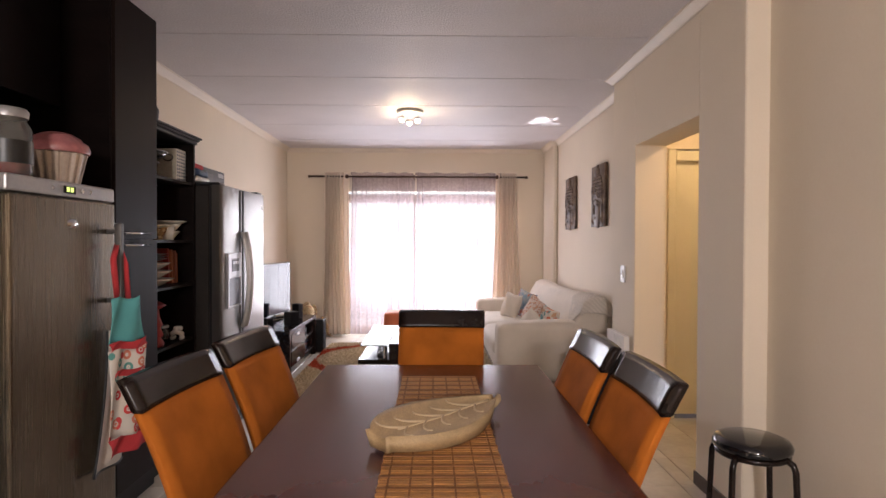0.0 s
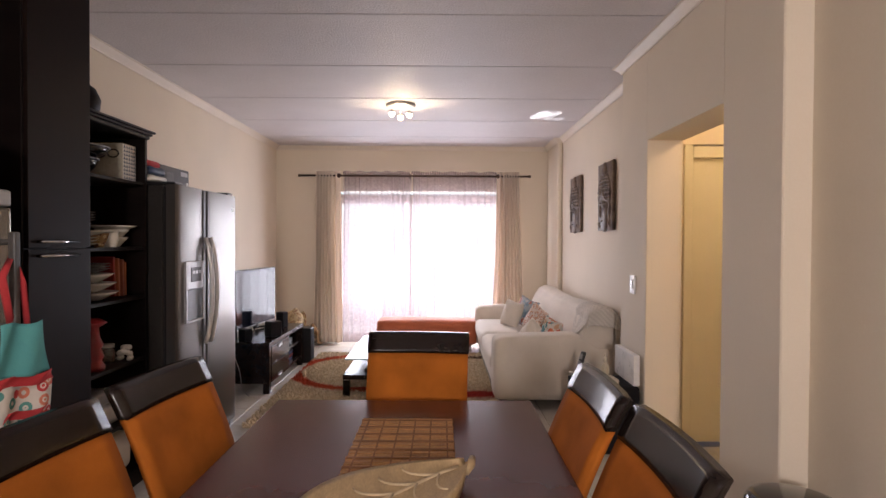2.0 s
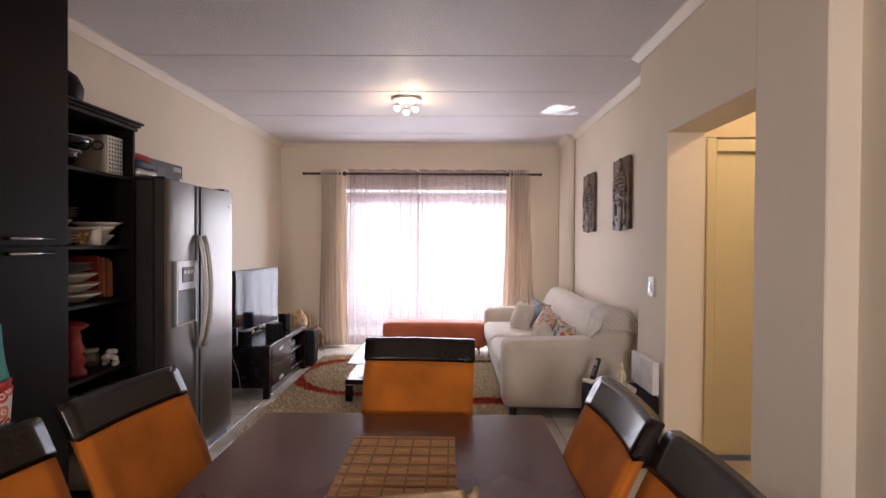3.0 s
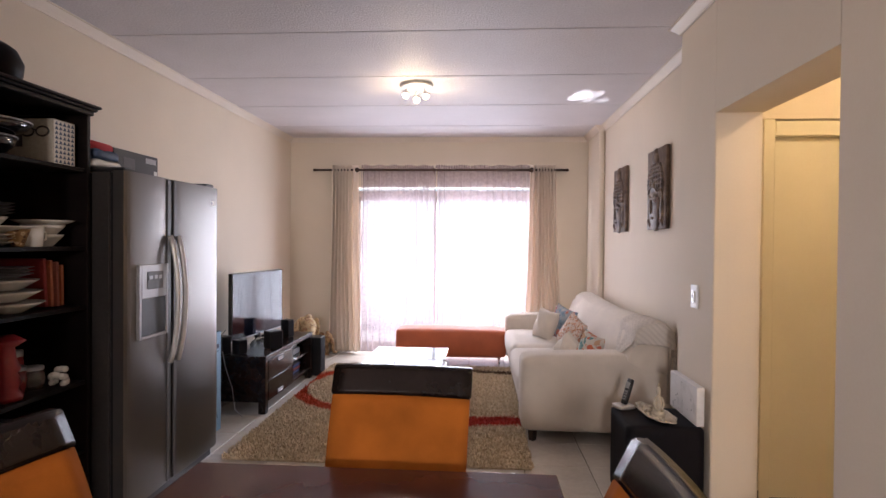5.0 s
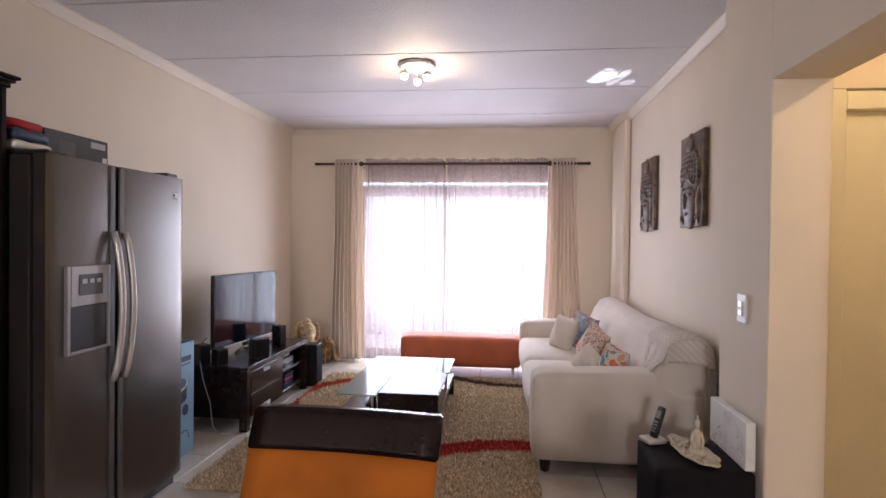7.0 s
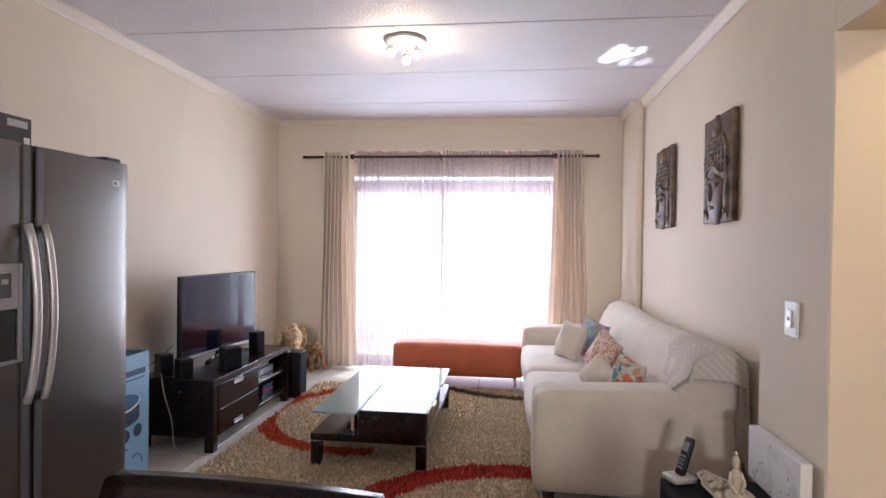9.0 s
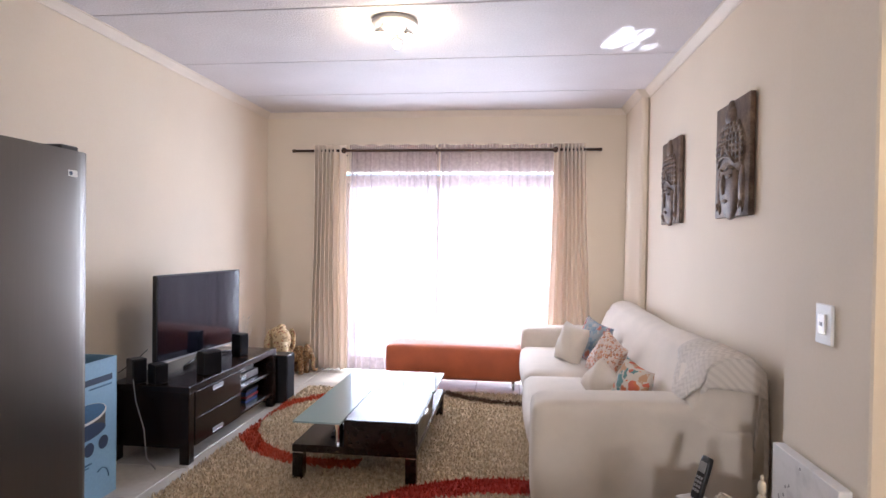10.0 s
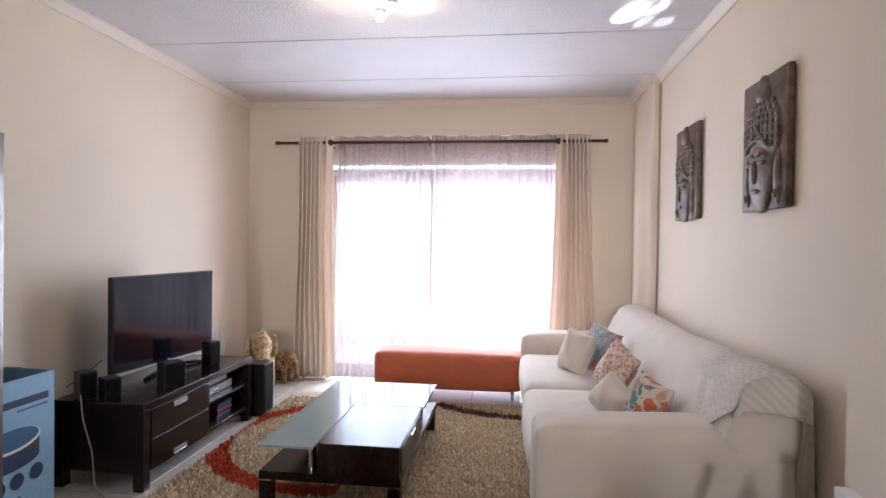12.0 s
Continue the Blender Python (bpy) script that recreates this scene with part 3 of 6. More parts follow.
def freezer():
    t = thing("freezer", "brushed steel upright freezer with a control strip on top", "freezer")
    X = -0.90
    part("body", box(XL + 0.08, X - 0.065, 1.975, 2.568, 0.02, 1.555, 0.006), M["grey"], t, "grey cabinet sides")
    dd = part("freezer_door", box(X - 0.062, X, 1.972, 2.572, 0.06, 1.505, 0.012, 3), M["steel_d"], t)
    part("control_strip", box(X - 0.063, X - 0.002, 1.965, 2.572, 1.508, 1.565, 0.008, 2), M["silverp"], t, "silver control strip")
    part("display", box(X - 0.003, X + 0.001, 2.24, 2.31, 1.522, 1.55, 0.002), M["gloss"], t, "small dark display")
    part("display_digits", boxes((X, X + 0.002, 2.255, 2.27, 1.528, 1.545), (X, X + 0.002, 2.278, 2.293, 1.528, 1.545), bevel=0), glow("digits_green", (0.7, 0.9, 0.2), 1.2), t, "glowing digits")
    for y in (2.18, 2.35, 2.40):
        part("button", lathe([(0, 0.004), (0.008, 0.004), (0.009, 0)], 12), M["chrome"], t).matrix_basis = pose(X - 0.002, y, 1.537, 0, 90, 0)
    bd = part("badge", lathe([(0, 0.004), (0.030, 0.003), (0.033, 0)], 24), M["chrome"], t, "oval chrome badge", True)
    bd.matrix_basis = pose(X, 2.29, 1.41, 0, 90, 0) @ Matrix.Diagonal((0.55, 1, 1, 1))
    part("handle", tube([(X, 2.515, 1.385), (X + 0.05, 2.515, 1.385), (X + 0.052, 2.515, 1.40)], 0.010, 8), M["grey"], dd, "dark handle bracket")
    part("handle", box(X + 0.035, X + 0.062, 2.502, 2.528, 1.06, 1.42, 0.006, 2), M["grey"], dd, "dark upright bar handle")
    part("handle", tube([(X, 2.515, 1.10), (X + 0.05, 2.515, 1.10)], 0.010, 8), M["grey"], dd, "dark handle bracket")


freezer()


def bookshelf():
    t = thing("bookshelf", "tall black-brown open bookshelf with a moulded top", "bookshelf")
    y0, y1, xf = 3.292, 3.885, -1.115
    part("back_panel", box(XL + 0.004, XL + 0.016, y0, y1, 0, 1.975, 0.001), M["dark"], t)
    for a, b in ((y0, y0 + 0.022), (y1 - 0.022, y1)):
        part("side_panel", box(XL + 0.017, xf, a, b, 0, 1.975, 0.002), M["dark"], t)
    for z in (0.08, 0.375, 0.70, 1.055, 1.335, 1.705):
        part("shelf", box(XL + 0.017, xf - 0.008, y0 + 0.023, y1 - 0.023, z, z + 0.018, 0.002), M["dark"], t)
    part("plinth", box(xf - 0.03, xf - 0.012, y0 + 0.023, y1 - 0.023, 0, 0.078, 0.002), M["dark"], t)
    part("cornice_top", boxes((XL + 0.004, xf + 0.010, y0 - 0.004, y1 + 0.012, 1.976, 1.996), (XL + 0.004, xf + 0.022, y0 - 0.004, y1 + 0.024, 1.997, 2.010), (XL + 0.004, xf + 0.034, y0 - 0.004, y1 + 0.036, 2.011, 2.024), bevel=0.004), M["dark"], t, "stepped moulding")


bookshelf()


def fridge():
    t = thing("fridge", "steel side-by-side fridge freezer with a water dispenser", "fridge")
    XF = -0.95
    part("body", box(XL + 0.03, -1.035, 3.905, 4.862, 0.02, 1.715, 0.006), M["fridge_side"], t, "dark grey cabinet sides")
    part("seal", box(-1.034, -1.018, 3.912, 4.833, 0.06, 1.705, 0.002), M["black"], t, "black rubber seal")
    part("hinge_cover", box(-1.20, -0.97, 3.92, 4.02, 1.716, 1.738, 0.006), M["black"], t)
    part("hinge_cover", box(-1.20, -0.97, 4.73, 4.83, 1.716, 1.742, 0.006), M["black"], t)
    part("foot_grille", box(-1.03, -0.985, 3.92, 4.83, 0.0, 0.055, 0.004), M["black"], t)

    def door_panel(ya, yb):
        def fn(u, v):
            y = ya + (yb - ya) * u
            s = 2 * u - 1
            return Vector((XF - 0.004 + 0.007 * (1 - s * s) - 0.010 * abs(s) ** 12, y, 0.065 + 1.655 * v))
        bm = sheet(fn, 24, 1)
        r = bmesh.ops.extrude_face_region(bm, geom=bm.faces[:])
        for v in r["geom"]:
            if isinstance(v, bmesh.types.BMVert):
                v.co.x = -1.016
        bmesh.ops.recalc_face_normals(bm, faces=bm.faces)
        return bm
    dl = part("freezer_door", door_panel(3.905, 4.297), M["steel"], t, "", True)
    dr = part("fridge_door", door_panel(4.303, 4.866), M["steel"], t, "", True)
    for o in (dl, dr):
        o.data.shade_flat()
    for yc, dd in ((4.270, dl), (4.332, dr)):
        part("handle_strip", box(-0.955, XF + 0.006, yc - 0.018, yc + 0.018, 0.07, 1.715, 0.004), M["grey"], dd, "dark grey finger strip")
        pts = []
        for k in range(13):
            q = k / 12
            pts.append((XF + 0.014 + 0.045 * math.sin(math.pi * q) ** 0.7, yc + (0.010 if yc > 4.3 else -0.004), 0.72 + 0.69 * q))
        part("handle", tube(pts, 0.015, 10, flat=0.8), M["steel_l"], dd, "pale curved bar handle", True)
    # dispenser
    part("dispenser_frame", boxes((XF - 0.01, XF + 0.016, 3.985, 4.005, 0.885, 1.262), (XF - 0.01, XF + 0.016, 4.225, 4.245, 0.885, 1.262), (XF - 0.01, XF + 0.016, 4.005, 4.225, 1.09, 1.262), (XF - 0.01, XF + 0.016, 4.005, 4.225, 0.885, 0.90)), M["silverp"], dl, "silver dispenser surround")
    part("dispenser_recess", box(XF - 0.008, XF + 0.010, 4.006, 4.224, 0.90, 1.089, 0.002), M["black"], dl, "black dispenser recess")
    part("dispenser_panel", box(XF + 0.016, XF + 0.019, 4.05, 4.19, 1.135, 1.225, 0.004), M["grey"], dl, "grey button panel")
    for k in range(3):
        part("button", box(XF + 0.019, XF + 0.022, 4.062 + k * 0.042, 4.092 + k * 0.042, 1.185, 1.205, 0.002), M["silverp"], dl)
    part("badge", box(XF - 0.004, XF + 0.001, 4.745, 4.80, 1.605, 1.635, 0.002), M["white"], dr, "small white badge")
    part("badge_dot", box(XF, XF + 0.002, 4.752, 4.770, 1.612, 1.628, 0.001), M["navy"], dr)


fridge()


# ---- living room: television side ----
def tv_stand():
    t = thing("tv_stand", "low dark wenge television stand with drawers and open shelves", "tv stand")
    xf, xb, y0, y1 = -0.95, -1.47, 5.67, 6.92
    part("top_board", box(xb, xf, y0, y1, 0.425, 0.465, 0.003), M["wenge"], t)
    for a in (y0, y1 - 0.06):
        part("end_leg", box(xf - 0.06, xf, a, a + 0.06, 0, 0.424, 0.003), M["wenge"], t)
        part("end_leg", box(xb, xb + 0.06, a, a + 0.06, 0, 0.424, 0.003), M["wenge"], t)
        part("side_panel", box(xb + 0.061, xf - 0.061, a + 0.015, a + 0.04, 0.09, 0.424, 0.002), M["wenge"], t)
    part("bottom_board", box(xb + 0.005, xf - 0.012, y0 + 0.061, y1 - 0.061, 0.09, 0.112, 0.002), M["wenge"], t)
    part("back_board", box(xb, xb + 0.012, y0 + 0.061, y1 - 0.061, 0.113, 0.424, 0.001), M["wenge"], t)
    part("divider", box(xb + 0.013, xf - 0.014, 6.315, 6.337, 0.113, 0.424, 0.002), M["wenge"], t)
    part("inner_shelf", box(xb + 0.013, xf - 0.02, 6.338, y1 - 0.062, 0.265, 0.283, 0.002), M["wenge"], t)
    for z0, z1, hz in ((0.095, 0.258, 0.125), (0.263, 0.422, 0.395)):
        dr = part("drawer", box(xf - 0.014, xf + 0.004, y0 + 0.064, 6.312, z0, z1, 0.002), M["wenge"], t)
        part("handle", boxes((xf + 0.004, xf + 0.010, 5.93, 6.06, hz - 0.016, hz - 0.010), (xf + 0.004, xf + 0.010, 5.93, 5.938, hz - 0.01, hz + 0.014), (xf + 0.004, xf + 0.010, 6.052, 6.06, hz - 0.01, hz + 0.014), (xf + 0.0045, xf + 0.007, 5.938, 6.052, hz - 0.010, hz + 0.014)), M["silverp"], dr, "square steel pull")


tv_stand()


def television():
    t = thing("television", "large flat black television on a splayed base", "television")
    R = pose(-1.33, 6.45, 0, 0, 0, -7.0)
    W = 0.462
    bm = box(-0.022, 0.012, -W, W, 0.512, 1.098, 0.004)
    bmesh.ops.transform(bm, matrix=R, verts=bm.verts)
    part("casing", bm, M["black"], t)
    bm = box(0.012, 0.0145, -W + 0.010, W - 0.010, 0.526, 1.090, 0.001)
    bmesh.ops.transform(bm, matrix=R, verts=bm.verts)
    part("screen", bm, M["screen"], t, "dark reflecting screen")
    bm = box(0.012, 0.0165, -W + 0.004, W - 0.004, 0.513, 0.5235, 0.001)
    bmesh.ops.transform(bm, matrix=R, verts=bm.verts)
    part("lower_trim", bm, M["silverp"], t, "thin silver trim")
    part("neck", tube([R @ Vector((-0.01, 0, 0.53)), R @ Vector((0.0, 0, 0.48))], 0.03, 12), M["black"], t)
    for s in (-1, 1):
        part("stand_foot", tube([R @ Vector((0.0, 0.03 * s, 0.484)), R @ Vector((0.05, 0.16 * s, 0.479)), R @ Vector((0.10, 0.30 * s, 0.475))], 0.017, 8, taper=0.8, flat=0.6), M["gloss"], t, "", True)
    part("cable", tube([R @ Vector(p) for p in ((-0.02, -0.50, 0.62), (-0.04, -0.56, 0.57), (-0.05, -0.62, 0.54), (-0.08, -0.68, 0.50))], 0.003, 6), M["cord"], t)


television()


# ---- sofa ----
def sofa():
    t = thing("sofa", "long cream linen sofa with rounded arms and dark feet", "sofa")
    x0, x1, y0, y1 = 1.045, 2.085, 5.212, 7.985
    part("base", rounded(x0 + 0.02, x1 - 0.02, y0 + 0.05, y1 - 0.05, 0.085, 0.30, 0.03, 3, 0.0, 6), M["linen"], t, "", True)
    for a, b, top in ((y0, y0 + 0.29, 0.598), (y1 - 0.27, y1, 0.565)):
        bm = rounded(x0 - 0.005, x1 - 0.02, a, b, 0.08, top, 0.055, 4, 0.008, 16)
        for v in bm.verts:
            k = (v.co.x - x0) / (x1 - x0)
            if v.co.z > 0.3:
                v.co.z += (0.030 * k - 0.085 * max(0.0, min(1.0, (v.co.x - 1.74) / 0.13)) ** 1.5) * (v.co.z - 0.3) / 0.3
        part("arm", bm, M["linen"], t, "", True)
    ys = (y0 + 0.295, (y0 + y1) / 2 - 0.002, (y0 + y1) / 2 + 0.002, y1 - 0.275)
    for a, b in ((ys[0], ys[1]), (ys[2], ys[3])):
        part("seat_cushion", rounded(x0 - 0.01, 1.70, a, b, 0.25, 0.415, 0.055, 4, 0.022, 14), M["linen"], t, "", True)
    # one long back, leaning to the wall and rounded over at both ends

    def section(v):
        y = y0 + 0.004 + (y1 - y0 - 0.022) * v
        near, far = min(1.0, v / 0.02), min(1.0, (1 - v) / 0.085)
        top = 0.575 + 0.26 * math.sin(far * math.pi / 2) ** 0.75 - 0.022 * (1 - near) + 0.010 * math.sin(v * 9)
        return y, top
    bm = bmesh.new()
    rings = []
    N = 44
    for v in [0.0, 0.004, 0.012] + [0.022 + 0.978 * j / N for j in range(N + 1)]:
        y, top = section(v)
        ring = []
        prof = [(1.66, 0.30), (1.68, 0.42), (1.725, 0.55), (1.765, 0.66), (1.80, 0.74)]
        k = (top - 0.30) / 0.53
        pts = [(x, 0.30 + (z - 0.30) * k) for x, z in prof]
        for q in range(9):
            a = math.pi * (1 - q / 8)
            pts.append((1.938 + 0.118 * math.cos(a), top - 0.075 + 0.075 * math.sin(a)))
        pts += [(2.070, 0.5), (2.075, 0.30)]
        tuck = 0.014 * max(0.0, 1 - v / 0.012) ** 2
        for x, z in pts:
            ring.append(bm.verts.new((x + 0.006 * math.sin(7 * y + 5 * z) + tuck * (1 if x < 1.9 else -1), y, z)))
        rings.append(ring)
    n = len(rings[0])
    for a, b in zip(rings, rings[1:]):
        for i in range(n):
            bm.faces.new((a[i], a[(i + 1) % n], b[(i + 1) % n], b[i]))
    bm.faces.new(rings[0])
    bm.faces.new(rings[-1][::-1])
    bmesh.ops.recalc_face_normals(bm, faces=bm.faces)
    part("backrest", bm, M["linen"], t, "", True)
    for x in (x0 + 0.05, x1 - 0.12):
        for y in (y0 + 0.05, y1 - 0.11):
            part("foot", lathe([(0.026, 0.0), (0.034, 0.085), (0, 0.085)], 4, at=(x + 0.03, y + 0.03, 0)), M["skirt"], t, "dark wooden foot")


sofa()


# ---- coffee table ----
def coffee_table():
    t = thing("coffee_table", "dark wenge coffee table with a frosted glass top", "coffee table")
    part("platform", box(-0.27, 0.435, 5.56, 6.86, 0.165, 0.207, 0.003), M["wenge"], t)
    for x in (-0.268, 0.372):
        for y in (5.562, 6.797):
            lg = part("leg", box(x, x + 0.06, y, y + 0.06, 0, 0.158, 0.002), M["wenge"], t)
            part("leg_collar", box(x + 0.002, x + 0.058, y + 0.002, y + 0.058, 0.158, 0.1648, 0.001), M["chrome"], lg, "thin steel collar")
    part("drawer_box", box(0.03, 0.432, 5.545, 6.20, 0.208, 0.362, 0.003), M["wenge"], t)
    part("drawer_front", box(0.430, 0.437, 5.58, 6.17, 0.222, 0.350, 0.002), M["wenge"], t)
    part("handle", boxes((0.437, 0.442, 5.82, 5.93, 0.325, 0.333)), M["chrome"], t, "slim steel pull")
    bm = bmesh.new()
    pts = [(-0.24, 5.49), (0.026, 5.49), (0.026, 6.205), (0.448, 6.205), (0.448, 6.74), (-0.24, 6.74)]
    lo = [bm.verts.new((x, y, 0.352)) for x, y in pts]
    hi = [bm.verts.new((x, y, 0.362)) for x, y in pts]
    bm.faces.new(lo[::-1])
    bm.faces.new(hi)
    for i in range(6):
        bm.faces.new((lo[i], lo[(i + 1) % 6], hi[(i + 1) % 6], hi[i]))
    part("glass_top", bm, M["frosted"], t, "frosted blue-green glass sheet")
    for x, y in ((-0.02, 5.62), (-0.16, 6.60), (0.36, 6.60)):
        part("glass_support", lathe([(0.022, 0.208), (0.022, 0.350), (0, 0.350)], 16, at=(x, y, 0)), M["chrome"], t, "steel post")


coffee_table()


# ---- bench at the window ----
def bench():
    t = thing("bench", "long orange upholstered bench on slim steel legs", "bench")
    part("cushion", rounded(-0.205, 1.045, 7.63, 8.03, 0.085, 0.395, 0.045, 4, 0.012, 14), M["orange"], t, "", True)
    for x in (-0.14, 0.97):
        for y in (7.68, 7.97):
            part("leg", lathe([(0.012, 0.0), (0.014, 0.10), (0, 0.10)], 12, at=(x, y, 0)), M["chrome"], t, "slim steel leg", True)


bench()


# ---- rug ----
def rug_material(name, piled):
    m = mat(name, (0.72, 0.605, 0.44), 0.95, var=0.2, scale=38, bump=0.2, bscale=200, second=(0.48, 0.375, 0.245), low=0.38, high=0.62)
    nt = m.node_tree
    b = nt.nodes["Principled BSDF"]
    col = b.inputs["Base Color"].links[0].from_socket
    tc = nt.nodes.new("ShaderNodeTexCoord")
    nz = nt.nodes.new("ShaderNodeTexNoise")
    nz.inputs["Scale"].default_value = 9
    nt.links.new(tc.outputs["Object"], nz.inputs["Vector"])
    for cx, cy, r, w, c in ((0.97, 4.74, 0.89, 0.10, (0.44, 0.045, 0.030)), (-0.15, 6.56, 0.77, 0.065, (0.47, 0.075, 0.030)), (1.05, 8.22, 1.02, 0.06, (0.10, 0.055, 0.030))):
        ds = nt.nodes.new("ShaderNodeVectorMath")
        ds.operation = "DISTANCE"
        fl2 = nt.nodes.new("ShaderNodeVectorMath")
        fl2.operation = "MULTIPLY"
        fl2.inputs[1].default_value = (1, 1, 0)
        nt.links.new(tc.outputs["Object"], fl2.inputs[0])
        nt.links.new(fl2.outputs[0], ds.inputs[0])
        ds.inputs[1].default_value = (cx, cy, 0)
        ad = nt.nodes.new("ShaderNodeMath")
        ad.operation = "MULTIPLY_ADD"
        ad.inputs[1].default_value = 0.05
        nt.links.new(nz.outputs["Fac"], ad.inputs[0])
        nt.links.new(ds.outputs["Value"], ad.inputs[2])
        cp = nt.nodes.new("ShaderNodeMath")
        cp.operation = "COMPARE"
        cp.inputs[1].default_value, cp.inputs[2].default_value = r + 0.025, w
        nt.links.new(ad.outputs[0], cp.inputs[0])
        sx = nt.nodes.new("ShaderNodeSeparateXYZ")
        nt.links.new(tc.outputs["Object"], sx.inputs[0])
        lt = nt.nodes.new("ShaderNodeMath")
        lt.operation = "LESS_THAN"
        lt.inputs[1].default_value = 0.05 if cy == 6.56 else 3.0
        nt.links.new(sx.outputs["X"], lt.inputs[0])
        an = nt.nodes.new("ShaderNodeMath")
        an.operation = "MULTIPLY"
        nt.links.new(cp.outputs[0], an.inputs[0])
        nt.links.new(lt.outputs[0], an.inputs[1])
        mx = nt.nodes.new("ShaderNodeMixRGB")
        mx.inputs[2].default_value = (*c, 1)
        nt.links.new(an.outputs[0], mx.inputs[0])
        nt.links.new(col, mx.inputs[1])
        col = mx.outputs[0]
    if piled:
        hs = nt.nodes.new("ShaderNodeHueSaturation")
        ge = nt.nodes.new("ShaderNodeNewGeometry")
        mr = nt.nodes.new("ShaderNodeMapRange")
        mr.inputs["To Min"].default_value, mr.inputs["To Max"].default_value = 0.84, 1.18
        nt.links.new(ge.outputs["Random Per Island"], mr.inputs["Value"])
        nt.links.new(mr.outputs[0], hs.inputs["Value"])
        nt.links.new(col, hs.inputs["Color"])
        col = hs.outputs[0]
    nt.links.new(col, b.inputs["Base Color"])
    return m


def rug():
    t = thing("rug", "beige shaggy rug with red and brown curved bands", "rug")
    rx0, rx1, ry0, ry1 = -0.88, 1.085, 4.74, 7.50
    part("backing", box(rx0 + 0.01, rx1 - 0.01, ry0 + 0.01, ry1 - 0.01, 0.0005, 0.014, 0.003), rug_material("rug_backing", False), t)
    rng = np.random.default_rng(5)
    s = 0.0125
    nx, ny = int((rx1 - rx0) / s), int((ry1 - ry0) / s)
    gx, gy = np.meshgrid(np.arange(nx), np.arange(ny))
    n = nx * ny
    px = rx0 + (gx.ravel() + rng.uniform(0, 1, n)) * s
    py = ry0 + (gy.ravel() + rng.uniform(0, 1, n)) * s
    ang = rng.uniform(0, 2 * np.pi, n)
    lean = rng.uniform(0.002, 0.020, n)
    la = rng.uniform(0, 2 * np.pi, n)
    ht = rng.uniform(0.022, 0.042, n)
    wd = rng.uniform(0.0035, 0.0065, n)
    base = np.stack([px, py, np.full(n, 0.010)], 1)
    side = np.stack([np.cos(ang) * wd, np.sin(ang) * wd, np.zeros(n)], 1)
    mid = base + np.stack([np.cos(la) * lean * 0.35, np.sin(la) * lean * 0.35, (ht - 0.01) * 0.6], 1)
    tip = base + np.stack([np.cos(la) * lean, np.sin(la) * lean, ht - 0.01], 1)
    verts = np.stack([base - side, base + side, mid + side * 0.9, mid - side * 0.9, tip], 1).reshape(-1, 3)
    k = np.arange(n) * 5
    quads = np.stack([k, k + 1, k + 2, k + 3], 1).tolist()
    tris = np.stack([k + 3, k + 2, k + 4], 1).tolist()
    me = bpy.data.meshes.new("shag")
    me.from_pydata(verts.tolist(), [], quads + tris)
    me.materials.append(rug_material("rug_pile", True))
    o = new("shag", me)
    o.parent = t
    tagged(o, "shaggy wool pile", kind="stuff")


rug()


# ---- curtains ----
def curtain(xa, xb, xa2, xb2, folds, flat_side, label):
    """Deep eyelet pleats packed together, with one smooth panel at the leading edge next to the glass."""
    t = thing("curtain", label, "curtain", group="curtains at the sliding door")

    def place(u):
        """Share of the width at u along the cloth, and how far into the smooth panel it is."""
        q = u if flat_side > 0 else 1 - u
        x = q / 0.80 * 0.70 if q < 0.80 else 0.70 + (q - 0.80) / 0.20 * 0.30
        return (x if flat_side > 0 else 1 - x), max(0.0, (q - 0.82) / 0.18)

    def fn(u, v):
        z = 2.325 - 2.305 * v
        k = v ** 1.3
        s, smooth = place(u)
        x = (xa + (xb - xa) * s) * (1 - k) + (xa2 + (xb2 - xa2) * s) * k
        a = 2 * math.pi * folds * u / 0.8
        amp = (0.046 + 0.012 * math.sin(5 * u + 1.2 * v) + 0.006 * math.sin(11 * u - 2 * v)) * (1 - 0.75 * smooth)
        return Vector((x + 0.007 * math.sin(a * 2 + 0.6) + 0.010 * v * math.sin(4 * u + 5 * v), 8.172 + amp * math.sin(a + 0.45 * math.sin(1.9 * v + 3 * u)) + 0.012 * v * math.sin(4 * v + 5 * u), z + 0.006 * math.sin(a)))
    part("drape", sheet(fn, folds * 22, 30, 0.0025), M["curtain"], t, "", True)
    for k in range(folds):
        x = xa + (xb - xa) * place(0.8 * (k + 0.5) / folds if flat_side > 0 else 1 - 0.8 * (k + 0.5) / folds)[0]
        ring = [(x, 8.185 + 0.026 * math.cos(2 * math.pi * j / 16), 2.268 + 0.026 * math.sin(2 * math.pi * j / 16)) for j in range(17)]
        part("eyelet", tube(ring, 0.004, 6), M["rodm"], t, "bronze eyelet ring", True)


curtain(-1.10, -0.76, -1.125, -0.74, 6, 1, "cream pleated curtain hanging from eyelets, full length")
curtain(1.335, 1.640, 1.290, 1.735, 6, -1, "cream pleated curtain hanging from eyelets, full length")


